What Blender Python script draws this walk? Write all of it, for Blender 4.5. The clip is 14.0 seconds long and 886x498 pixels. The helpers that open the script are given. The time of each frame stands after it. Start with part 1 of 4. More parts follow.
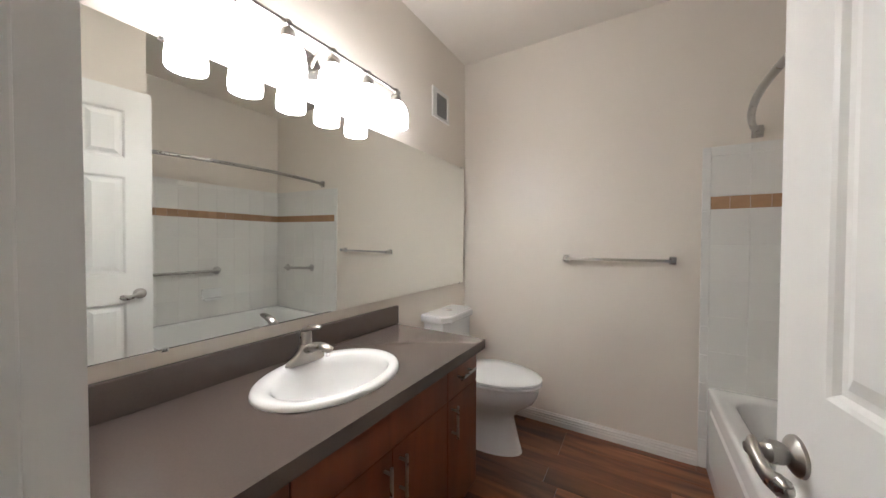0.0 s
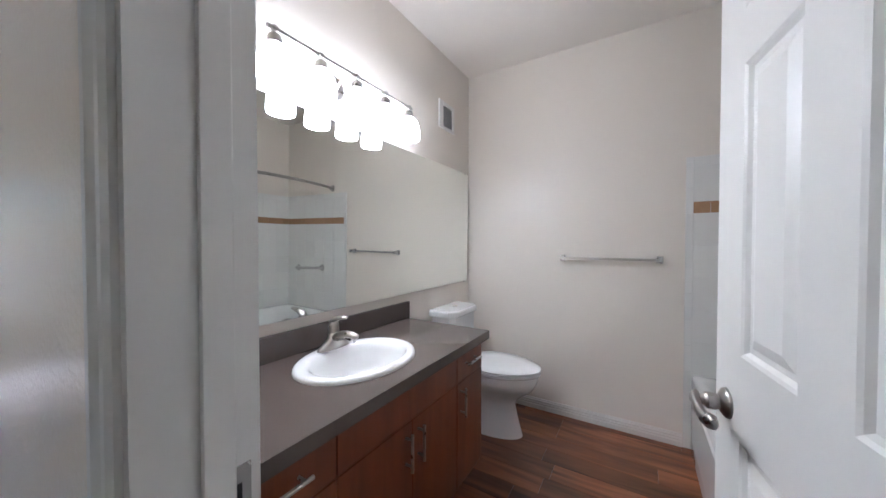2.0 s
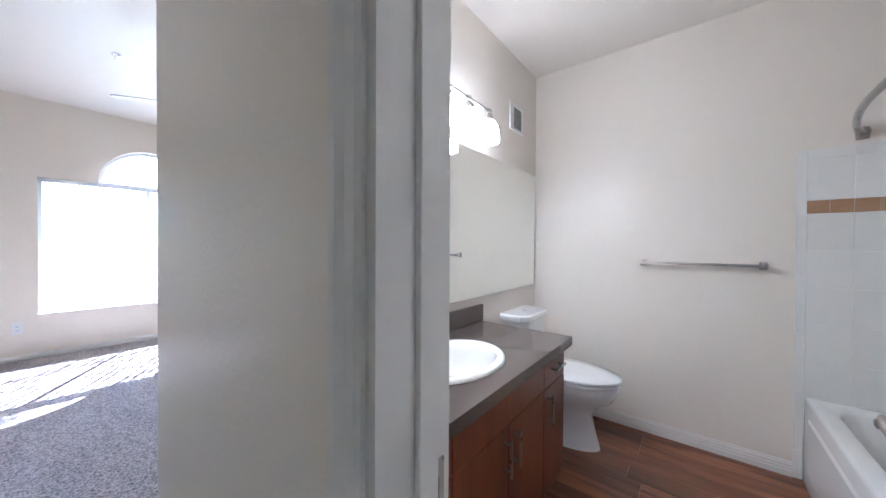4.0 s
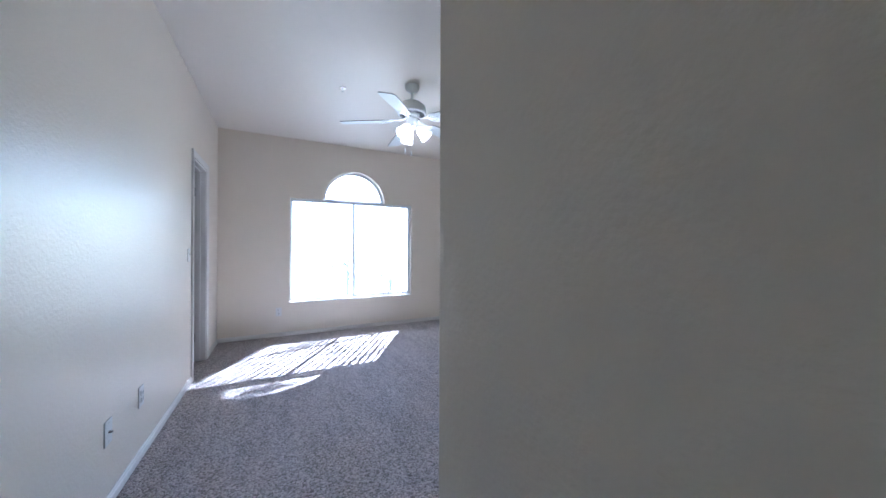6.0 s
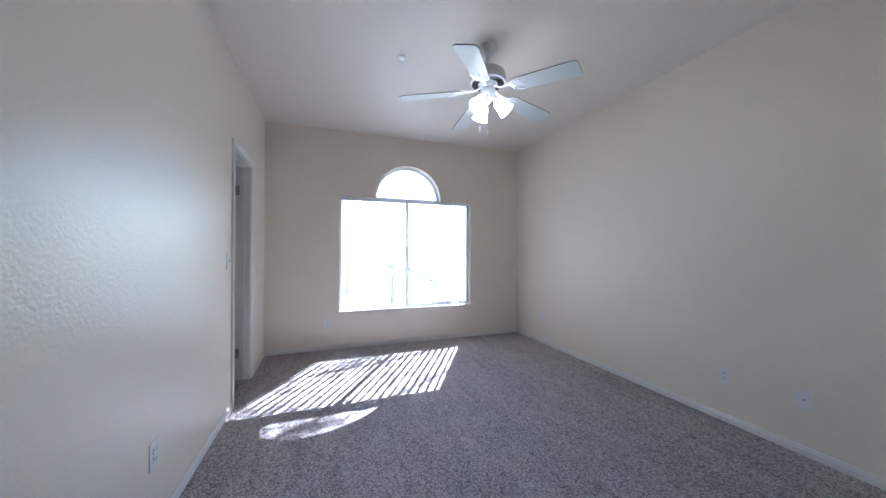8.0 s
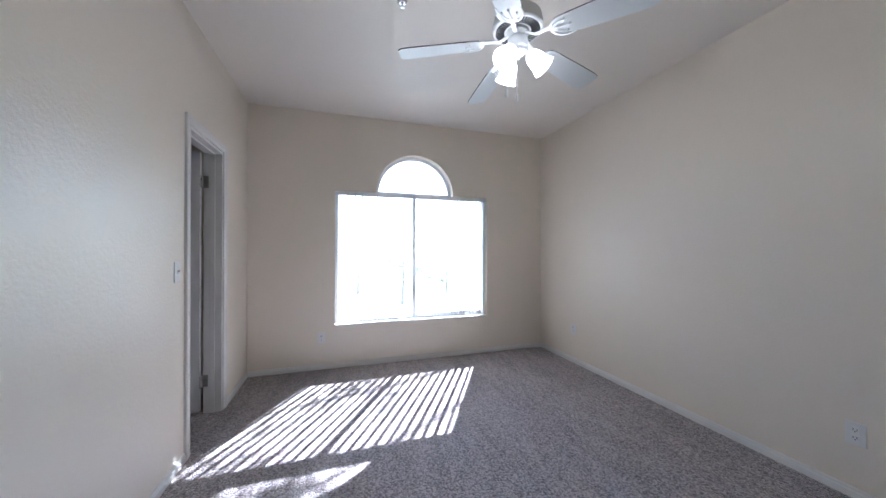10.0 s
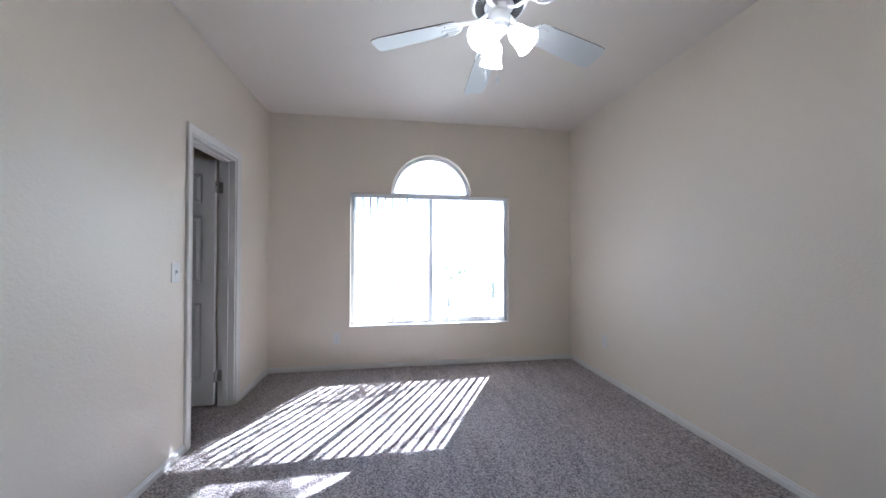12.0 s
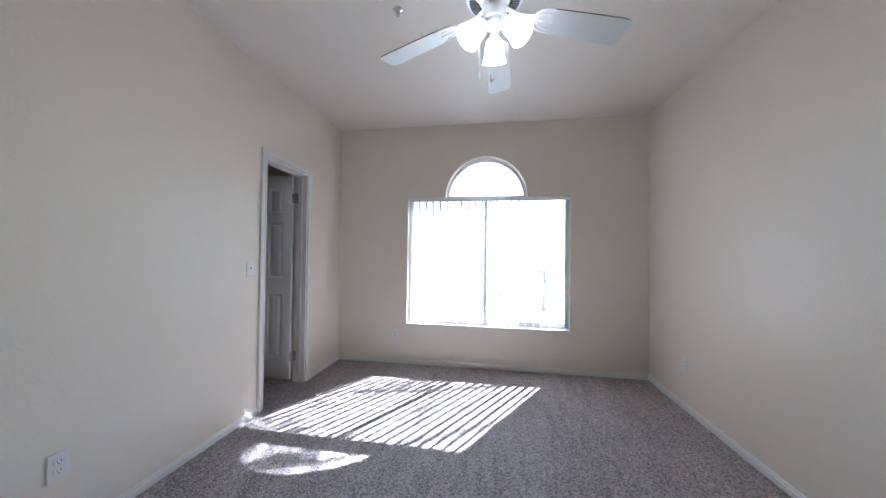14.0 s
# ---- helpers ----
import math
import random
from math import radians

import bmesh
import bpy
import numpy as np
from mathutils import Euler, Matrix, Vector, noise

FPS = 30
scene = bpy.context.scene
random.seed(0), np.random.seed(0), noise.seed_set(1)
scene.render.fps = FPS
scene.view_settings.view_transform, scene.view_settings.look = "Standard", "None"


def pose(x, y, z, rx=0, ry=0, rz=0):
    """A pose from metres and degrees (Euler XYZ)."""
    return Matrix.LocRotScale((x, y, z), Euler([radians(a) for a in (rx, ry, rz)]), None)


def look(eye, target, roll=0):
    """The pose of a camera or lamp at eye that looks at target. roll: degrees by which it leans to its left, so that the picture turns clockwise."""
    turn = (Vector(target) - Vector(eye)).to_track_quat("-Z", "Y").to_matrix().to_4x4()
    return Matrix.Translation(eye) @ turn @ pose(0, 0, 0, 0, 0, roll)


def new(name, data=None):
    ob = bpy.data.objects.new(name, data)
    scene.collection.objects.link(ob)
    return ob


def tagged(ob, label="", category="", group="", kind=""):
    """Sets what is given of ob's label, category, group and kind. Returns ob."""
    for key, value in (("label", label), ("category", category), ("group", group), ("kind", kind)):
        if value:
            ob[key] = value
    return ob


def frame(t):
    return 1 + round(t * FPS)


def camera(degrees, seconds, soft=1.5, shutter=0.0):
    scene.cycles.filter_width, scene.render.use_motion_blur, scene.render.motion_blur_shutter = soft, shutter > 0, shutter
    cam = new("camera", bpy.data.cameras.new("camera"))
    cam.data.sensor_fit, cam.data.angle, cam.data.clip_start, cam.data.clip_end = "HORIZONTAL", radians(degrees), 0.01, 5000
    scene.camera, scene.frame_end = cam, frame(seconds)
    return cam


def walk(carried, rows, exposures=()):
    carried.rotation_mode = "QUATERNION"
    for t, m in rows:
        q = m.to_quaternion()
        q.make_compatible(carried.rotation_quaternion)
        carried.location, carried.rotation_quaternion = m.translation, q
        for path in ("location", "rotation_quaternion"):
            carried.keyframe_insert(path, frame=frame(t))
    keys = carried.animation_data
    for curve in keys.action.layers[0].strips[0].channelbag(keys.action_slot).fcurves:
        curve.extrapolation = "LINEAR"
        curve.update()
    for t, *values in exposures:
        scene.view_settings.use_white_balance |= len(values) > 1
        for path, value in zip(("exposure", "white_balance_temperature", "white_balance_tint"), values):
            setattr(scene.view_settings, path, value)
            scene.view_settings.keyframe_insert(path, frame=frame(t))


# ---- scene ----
EXPO = 3.4
cam = camera(108.2, 14.0)
PATH = [
    (0, (0.167, 0.184, 1.2), (-0.871, 1.893, 1.16), 0.1),
    (0.5, (0.195, 0.139, 1.203), (-0.842, 1.849, 1.163), 0.0),
    (1, (0.214, 0.094, 1.202), (-0.821, 1.805, 1.162), 0.0),
    (1.5, (0.224, 0.054, 1.204), (-0.811, 1.765, 1.163), 0.0),
    (2, (0.219, 0.018, 1.203), (-0.82, 1.727, 1.167), 0.0),
    (2.2, (0.205, 0.004, 1.204), (-0.834, 1.714, 1.168), 0.0),
    (4.3, (-0.003, -0.153, 1.203), (-1.322, 1.351, 1.188), 0.3),
    (4.5, (-0.049, -0.207, 1.203), (-1.424, 1.245, 1.192), 0.3),
    (5, (-0.15, -0.232, 1.201), (-1.695, 1.037, 1.193), 0.3),
    (5.5, (-0.31, -0.235, 1.195), (-1.993, 0.846, 1.194), 0.1),
    (6, (-0.472, -0.234, 1.193), (-2.255, 0.673, 1.196), 0.2),
    (6.5, (-0.654, -0.258, 1.193), (-2.489, 0.537, 1.199), 0.2),
    (7, (-0.838, -0.282, 1.193), (-2.695, 0.461, 1.207), 0.1),
    (7.5, (-0.998, -0.268, 1.195), (-2.87, 0.436, 1.212), 0.0),
    (8, (-1.175, -0.238, 1.221), (-3.058, 0.435, 1.233), 0.1),
    (8.5, (-1.355, -0.203, 1.221), (-3.244, 0.455, 1.232), 0.1),
    (9, (-1.535, -0.166, 1.239), (-3.425, 0.487, 1.249), -0.0),
    (11.5, (-1.812, 0.247, 1.27), (-3.772, 0.644, 1.284), 0.2),
    (12, (-1.8, 0.373, 1.261), (-3.778, 0.667, 1.282), 0.1),
    (12.5, (-1.813, 0.51, 1.255), (-3.805, 0.687, 1.278), 0.2),
    (13, (-1.815, 0.619, 1.262), (-3.815, 0.62, 1.282), 0.3),
    (13.5, (-1.799, 0.727, 1.256), (-3.793, 0.572, 1.282), 0.4),
    (14, (-1.787, 0.877, 1.27), (-3.762, 0.562, 1.297), 0.7),
]
walk(cam, [(t, look(eye, target, roll)) for t, eye, target, roll in PATH],
     exposures=[(0.0, EXPO + 0.45, 5650, 14), (2.1, EXPO + 0.58, 5000, 15), (4.4, EXPO + 0.85, 4850, 15), (5.0, EXPO + 0.72, 4750, 14), (5.8, EXPO + 0.18, 4700, 13),
                (6.5, EXPO - 0.12, 4750, 13), (7.5, EXPO - 0.2, 4850, 13), (9.0, EXPO - 0.27, 5050, 13), (14.0, EXPO - 0.27, 5150, 13)])

# ---- light ----
world = bpy.data.worlds.new("world")
scene.world = world
world.use_nodes = True
wn = world.node_tree.nodes
sky = wn.new("ShaderNodeTexSky")
sky.sky_type, sky.sun_disc = "NISHITA", False
SUN_DIR = Vector((0.89, -0.515, -1.0)).normalized()
sky.sun_elevation = math.asin(-SUN_DIR.z)
sky.sun_rotation = math.atan2(-SUN_DIR.x, -SUN_DIR.y)
world.node_tree.links.new(sky.outputs[0], wn["Background"].inputs[0])
wn["Background"].inputs[1].default_value = 0.15
sun = new("sun", bpy.data.lights.new("sun", "SUN"))
sun.data.energy, sun.data.angle, sun.data.color = 5.0, radians(0.5), (1.0, 0.96, 0.91)
sun.matrix_world = look((-20, 14, 24), Vector((-20, 14, 24)) + SUN_DIR)
BATH_GLOW, FAN_GLOW = 1.8, 1.15


# ---- materials ----
def material(name, color, rough=0.5, metal=0.0, vary=0.06, scale=6.0, bump=0.0, bump_scale=60.0, coat=0.0, each=0.0, spec=0.5):
    m = bpy.data.materials.new(name)
    m.use_nodes = True
    nt = m.node_tree
    b = nt.nodes["Principled BSDF"]
    b.inputs["Roughness"].default_value, b.inputs["Metallic"].default_value = rough, metal
    b.inputs["Coat Weight"].default_value = coat
    b.inputs["Specular IOR Level"].default_value = spec
    tc = nt.nodes.new("ShaderNodeTexCoord")
    n = nt.nodes.new("ShaderNodeTexNoise")
    n.inputs["Scale"].default_value, n.inputs["Detail"].default_value = scale, 6
    nt.links.new(tc.outputs["Object"], n.inputs["Vector"])
    ramp = nt.nodes.new("ShaderNodeMapRange")
    ramp.inputs["To Min"].default_value, ramp.inputs["To Max"].default_value = 1 - vary, 1 + vary
    nt.links.new(n.outputs["Fac"], ramp.inputs["Value"])
    value = ramp.outputs[0]
    if each:
        info = nt.nodes.new("ShaderNodeObjectInfo")
        r2 = nt.nodes.new("ShaderNodeMapRange")
        r2.inputs["To Min"].default_value, r2.inputs["To Max"].default_value = 1 - each, 1 + each
        nt.links.new(info.outputs["Random"], r2.inputs["Value"])
        mul = nt.nodes.new("ShaderNodeMath")
        mul.operation = "MULTIPLY"
        nt.links.new(value, mul.inputs[0]), nt.links.new(r2.outputs[0], mul.inputs[1])
        value = mul.outputs[0]
    hsv = nt.nodes.new("ShaderNodeHueSaturation")
    hsv.inputs["Color"].default_value = (*color, 1)
    nt.links.new(value, hsv.inputs["Value"])
    nt.links.new(hsv.outputs[0], b.inputs["Base Color"])
    r = nt.nodes.new("ShaderNodeMapRange")
    r.inputs["To Min"].default_value, r.inputs["To Max"].default_value = rough * 0.9, rough * 1.1
    nt.links.new(n.outputs["Fac"], r.inputs["Value"]), nt.links.new(r.outputs[0], b.inputs["Roughness"])
    if bump:
        n2 = nt.nodes.new("ShaderNodeTexNoise")
        n2.inputs["Scale"].default_value, n2.inputs["Detail"].default_value = bump_scale, 3
        nt.links.new(tc.outputs["Object"], n2.inputs["Vector"])
        bn = nt.nodes.new("ShaderNodeBump")
        bn.inputs["Strength"].default_value, bn.inputs["Distance"].default_value = bump, 0.004
        nt.links.new(n2.outputs["Fac"], bn.inputs["Height"])
        nt.links.new(bn.outputs[0], b.inputs["Normal"])
    return m


def wood_material(name, dark, light, stretch, rough, each=0.0):
    m = material(name, light, rough, each=each, coat=0.15)
    nt = m.node_tree
    hsv = next(n for n in nt.nodes if n.bl_idname == "ShaderNodeHueSaturation")
    tc = next(n for n in nt.nodes if n.bl_idname == "ShaderNodeTexCoord")
    mp = nt.nodes.new("ShaderNodeMapping")
    mp.inputs["Scale"].default_value = stretch
    info = nt.nodes.new("ShaderNodeObjectInfo")
    far = nt.nodes.new("ShaderNodeVectorMath")
    far.operation = "SCALE"
    far.inputs[0].default_value = (13, 7, 5)
    nt.links.new(info.outputs["Random"], far.inputs["Scale"])
    nt.links.new(far.outputs[0], mp.inputs["Location"])
    nt.links.new(tc.outputs["Object"], mp.inputs["Vector"])
    n = nt.nodes.new("ShaderNodeTexNoise")
    n.inputs["Scale"].default_value, n.inputs["Detail"].default_value, n.inputs["Distortion"].default_value = 1.0, 8, 0.7
    nt.links.new(mp.outputs[0], n.inputs["Vector"])
    mix = nt.nodes.new("ShaderNodeValToRGB")
    mix.color_ramp.elements[0].position, mix.color_ramp.elements[1].position = 0.35, 0.68
    mix.color_ramp.elements[0].color, mix.color_ramp.elements[1].color = (*dark, 1), (*light, 1)
    nt.links.new(n.outputs["Fac"], mix.inputs[0])
    nt.links.new(mix.outputs[0], hsv.inputs["Color"])
    return m


WALL = material("wall_paint", (0.82, 0.748, 0.635), 0.34, vary=0.012, scale=1.5, bump=0.42, bump_scale=75, spec=0.42)
BATH_WALL = material("bath_wall_paint", (0.79, 0.73, 0.65), 0.38, vary=0.012, scale=1.5, bump=0.08, bump_scale=48)
CEIL = material("ceiling_paint", (0.81, 0.755, 0.68), 0.5, vary=0.012, scale=1.2, bump=0.08, bump_scale=40)
TRIM = material("trim_paint", (0.78, 0.76, 0.72), 0.3, vary=0.02, scale=9, bump=0.02, bump_scale=40)
DOOR = material("door_paint", (0.78, 0.77, 0.74), 0.33, vary=0.02, scale=4, bump=0.03, bump_scale=120)
PLATE = material("plate_plastic", (0.8, 0.79, 0.76), 0.3, vary=0.01)
DARK = material("dark_slot", (0.03, 0.03, 0.03), 0.6)
NICKEL = material("brushed_nickel", (0.42, 0.40, 0.37), 0.28, 1.0, vary=0.04, scale=30)
CHROME = material("chrome", (0.75, 0.75, 0.76), 0.08, 1.0, vary=0.01)
STEEL = material("satin_steel", (0.5, 0.49, 0.47), 0.3, 1.0, vary=0.03, scale=40)
PORCELAIN = material("porcelain", (0.83, 0.83, 0.82), 0.08, vary=0.01, coat=0.5)
TUBMAT = material("tub_enamel", (0.8, 0.8, 0.78), 0.12, vary=0.01, coat=0.3)
COUNTER = material("counter_laminate", (0.105, 0.083, 0.071), 0.17, vary=0.08, scale=220)
TILE = material("white_tile", (0.79, 0.78, 0.745), 0.1, vary=0.015, scale=3, each=0.03)
GROUT = material("grout", (0.76, 0.75, 0.72), 0.8, vary=0.06, scale=30)
BAND = material("brown_tile", (0.40, 0.25, 0.14), 0.25, vary=0.1, scale=40, each=0.12)
FANWHITE = material("fan_enamel", (0.78, 0.79, 0.78), 0.3, vary=0.015)
BLADE = material("fan_blade_white", (0.72, 0.75, 0.75), 0.38, vary=0.03, scale=8)
BLADE_EDGE = material("fan_blade_core", (0.16, 0.13, 0.11), 0.7)
VINYL = material("window_vinyl", (0.86, 0.86, 0.86), 0.35, vary=0.01)
BARK = material("bark", (0.3, 0.25, 0.2), 0.9, vary=0.3, scale=14, bump=0.6, bump_scale=30)
LEAF = material("leaf", (0.085, 0.125, 0.055), 0.6, vary=0.3, scale=3)
GROUND = material("outside_ground", (0.4, 0.36, 0.29), 0.95, vary=0.3, scale=0.6, bump=0.3, bump_scale=4)
IRON = material("rail_paint", (0.55, 0.55, 0.54), 0.5, vary=0.05)
CABINET = wood_material("cherry_cabinet", (0.14, 0.036, 0.011), (0.215, 0.058, 0.017), (5, 14, 1.4), 0.3, each=0.06)
PLANK = wood_material("floor_plank", (0.07, 0.024, 0.011), (0.30, 0.115, 0.048), (1.5, 13, 8), 0.3, each=0.42)


def carpet_material():
    m = material("carpet", (0.2, 0.175, 0.17), 1.0, vary=0.1, scale=2.2, spec=0.1)
    nt = m.node_tree
    hsv = next(n for n in nt.nodes if n.bl_idname == "ShaderNodeHueSaturation")
    b = nt.nodes["Principled BSDF"]
    tc = next(n for n in nt.nodes if n.bl_idname == "ShaderNodeTexCoord")
    n = nt.nodes.new("ShaderNodeTexVoronoi")
    n.inputs["Scale"].default_value, n.inputs["Randomness"].default_value = 125, 1.0
    big = nt.nodes.new("ShaderNodeTexNoise")
    big.inputs["Scale"].default_value, big.inputs["Detail"].default_value, big.inputs["Distortion"].default_value = 3.2, 5, 1.2
    mp = nt.nodes.new("ShaderNodeMapping")
    mp.inputs["Scale"].default_value, mp.inputs["Rotation"].default_value = (0.5, 2.6, 1), (0, 0, 0.35)
    nt.links.new(tc.outputs["Object"], mp.inputs["Vector"]), nt.links.new(mp.outputs[0], big.inputs["Vector"])
    nt.links.new(tc.outputs["Object"], n.inputs["Vector"])
    tuft = nt.nodes.new("ShaderNodeSeparateColor")
    nt.links.new(n.outputs["Color"], tuft.inputs[0])
    ramp = nt.nodes.new("ShaderNodeValToRGB")
    ramp.color_ramp.elements[0].position, ramp.color_ramp.elements[1].position = 0.0, 1.0
    ramp.color_ramp.elements[0].color, ramp.color_ramp.elements[1].color = (0.17, 0.144, 0.136, 1), (0.68, 0.60, 0.575, 1)
    mixv = nt.nodes.new("ShaderNodeMapRange")
    mixv.inputs["From Min"].default_value, mixv.inputs["From Max"].default_value = 0.3, 0.7
    mixv.inputs["To Min"].default_value, mixv.inputs["To Max"].default_value = -0.13, 0.13
    nt.links.new(big.outputs["Fac"], mixv.inputs["Value"])
    add = nt.nodes.new("ShaderNodeMath")
    nt.links.new(tuft.outputs[0], add.inputs[0]), nt.links.new(mixv.outputs[0], add.inputs[1])
    nt.links.new(add.outputs[0], ramp.inputs[0])
    nt.links.new(ramp.outputs[0], hsv.inputs["Color"])
    bn = nt.nodes.new("ShaderNodeBump")
    bn.inputs["Strength"].default_value, bn.inputs["Distance"].default_value = 0.9, 0.012
    nt.links.new(n.outputs["Distance"], bn.inputs["Height"]), nt.links.new(bn.outputs[0], b.inputs["Normal"])
    bn.invert = True
    b.inputs["Sheen Weight"].default_value = 0.25
    return m


def glow_material(name, color, strength):
    m = material(name, (0.85, 0.84, 0.82), 0.3)
    b = m.node_tree.nodes["Principled BSDF"]
    b.inputs["Emission Color"].default_value, b.inputs["Emission Strength"].default_value = (*color, 1), strength
    return m


def glass_material():
    m = bpy.data.materials.new("window_glass")
    m.use_nodes = True
    nt = m.node_tree
    nt.nodes.remove(nt.nodes["Principled BSDF"])
    tr, gl, mx, fr = (nt.nodes.new("ShaderNode" + k) for k in ("BsdfTransparent", "BsdfGlossy", "MixShader", "Fresnel"))
    tr.inputs[0].default_value = (0.93, 0.96, 0.95, 1)
    gl.inputs["Roughness"].default_value = 0.01
    nt.links.new(fr.outputs[0], mx.inputs[0]), nt.links.new(tr.outputs[0], mx.inputs[1]), nt.links.new(gl.outputs[0], mx.inputs[2])
    nt.links.new(mx.outputs[0], nt.nodes["Material Output"].inputs[0])
    return m


def slat_material():
    m = material("blind_vinyl", (0.8, 0.79, 0.77), 0.45, vary=0.02)
    nt = m.node_tree
    t, mx = nt.nodes.new("ShaderNodeBsdfTranslucent"), nt.nodes.new("ShaderNodeMixShader")
    t.inputs[0].default_value = (0.8, 0.79, 0.77, 1)
    mx.inputs[0].default_value = 0.35
    nt.links.new(nt.nodes["Principled BSDF"].outputs[0], mx.inputs[1]), nt.links.new(t.outputs[0], mx.inputs[2])
    nt.links.new(mx.outputs[0], nt.nodes["Material Output"].inputs[0])
    return m


CARPET, GLASS, SLAT = carpet_material(), glass_material(), slat_material()
BATH_SHADE = glow_material("lit_vanity_glass", (1.0, 0.93, 0.82), BATH_GLOW)
FAN_SHADE = glow_material("lit_fan_glass", (1.0, 0.92, 0.82), FAN_GLOW)
MIRROR_EDGE = material("mirror_edge", (0.12, 0.13, 0.12), 0.35)
MIRROR = material("mirror_silver", (0.92, 0.94, 0.91), 0.0, 1.0, vary=0.0)


# ---- mesh helpers ----
def box(bm, x0, y0, z0, x1, y1, z1, bevel=0.0, seg=2):
    r = bmesh.ops.create_cube(bm, size=1.0, matrix=Matrix.LocRotScale(((x0 + x1) / 2, (y0 + y1) / 2, (z0 + z1) / 2), None, (abs(x1 - x0), abs(y1 - y0), abs(z1 - z0))))
    if bevel:
        es = list({e for v in r["verts"] for e in v.link_edges})
        bmesh.ops.bevel(bm, geom=es, offset=bevel, segments=seg, affect="EDGES", profile=0.6)
    return bm


def rod(bm, p0, p1, r0, r1=None, seg=20):
    p0, p1 = Vector(p0), Vector(p1)
    d = p1 - p0
    m = Matrix.Translation((p0 + p1) / 2) @ d.to_track_quat("Z", "Y").to_matrix().to_4x4()
    bmesh.ops.create_cone(bm, cap_ends=True, segments=seg, radius1=r0, radius2=r0 if r1 is None else r1, depth=d.length, matrix=m)
    return bm


def ball(bm, p, r, seg=16):
    bmesh.ops.create_uvsphere(bm, u_segments=seg, v_segments=seg // 2 + 2, radius=r, matrix=Matrix.Translation(p))
    return bm


def rings(bm, loops, closed=False, caps=True):
    """Skin a list of loops of points, all of one length."""
    vs = [[bm.verts.new(p) for p in lp] for lp in loops]
    n = len(vs[0])
    for a, b in zip(vs, vs[1:] + ([vs[0]] if closed else [])):
        for i in range(n):
            bm.faces.new((a[i], a[(i + 1) % n], b[(i + 1) % n], b[i]))
    if caps and not closed:
        bm.faces.new(vs[0][::-1]), bm.faces.new(vs[-1])
    return bm


def sweep(bm, pts, radii, seg=14, flat=1.0):
    pts = [Vector(p) for p in pts]
    if not isinstance(radii, (list, tuple)):
        radii = [radii] * len(pts)
    loops = []
    for i, p in enumerate(pts):
        d = (pts[min(i + 1, len(pts) - 1)] - pts[max(i - 1, 0)]).normalized()
        side = d.cross(Vector((0, 0, 1)))
        side = side.normalized() if side.length > 1e-4 else Vector((1, 0, 0))
        up = side.cross(d)
        loops.append([p + radii[i] * (side * math.cos(a) + up * flat * math.sin(a)) for a in [2 * math.pi * k / seg for k in range(seg)]])
    return rings(bm, loops)


def lathe(bm, profile, m=Matrix(), seg=28, sx=1.0, sy=1.0, caps=False):
    return rings(bm, [[m @ Vector((r * sx * math.cos(a), r * sy * math.sin(a), z)) for a in [2 * math.pi * k / seg for k in range(seg)]] for r, z in profile], caps=caps)


def part(name, bm, mat, parent=None, label="", smooth=None):
    bmesh.ops.recalc_face_normals(bm, faces=bm.faces)
    me = bpy.data.meshes.new(name)
    bm.to_mesh(me)
    bm.free()
    me.materials.append(mat)
    if smooth:
        for p in me.polygons:
            p.use_smooth = True
        me.set_sharp_from_angle(angle=radians(smooth))
    ob = new(name, me)
    if parent:
        ob.parent = parent
    if label:
        ob["label"] = label
    return ob


def B():
    return bmesh.new()


def thing(name, label, category, group="", kind="", at=(0, 0, 0)):
    ob = new(name)
    ob.location = at
    ob.empty_display_size = 0.1
    return tagged(ob, label, category, group, kind)


def setting(name, bm, mat, label, category, smooth=None):
    return tagged(part(name, bm, mat, smooth=smooth), label, category, kind="structure")


# ---- plan ----
XW, YL, YR = -5.38, -0.94, 2.455          # window wall, long wall, opposite wall
XE, YB = -1.186, 0.116                    # corner of the bathroom block
H, HB = 2.727, 2.53                       # ceilings
XM, YF = -0.96, 2.357                     # mirror wall, towel-bar wall
YD, YP = 0.254, 0.126                                # bathroom side of the door wall
DL, DR, DH = -0.229, 0.52, 2.03           # bathroom doorway
XT, XB, YT = 0.56, 1.42, 0.97              # wing wall, tub back wall, tub alcove start
CX0, CX1, CH = -4.69, -4.10, 2.03         # closet doorway
WY0, WY1, WZ0, WZ1, AYC, AR = -0.11, 1.68, 0.45, 1.905, 0.778, 0.452
WO = XW - 0.16                            # outer face of the window wall
END = 1.6

# floors and ceilings
bm = B()
box(bm, WO, -2.7, -0.12, END, YB + 0.06, 0.0)
box(bm, WO, YB + 0.06, -0.12, XE + 0.1, YR + 0.12, 0.0)
floor_bed = setting("floor_carpet", bm, CARPET, "grey-brown cut-pile carpet with vacuum marks", "carpet")
bm = B()
box(bm, XE + 0.1, YB + 0.06, -0.12, END, YF + 0.12, -0.012)
floor_bath = setting("floor_bath", bm, DARK, "reddish-brown wood plank floor of the bathroom", "floor")
bm = B()
box(bm, WO, YL - 0.12, H, END, YR + 0.12, H + 0.12)
setting("ceiling_bedroom", bm, CEIL, "smooth off-white painted bedroom ceiling", "ceiling")
bm = B()
box(bm, XM - 0.1, YD - 0.06, HB, END, YF, HB + 0.1)
setting("ceiling_bath", bm, CEIL, "off-white painted bathroom ceiling", "ceiling")
bm = B()
box(bm, WO, -2.7, 2.44, -3.2, YL - 0.12, 2.54)
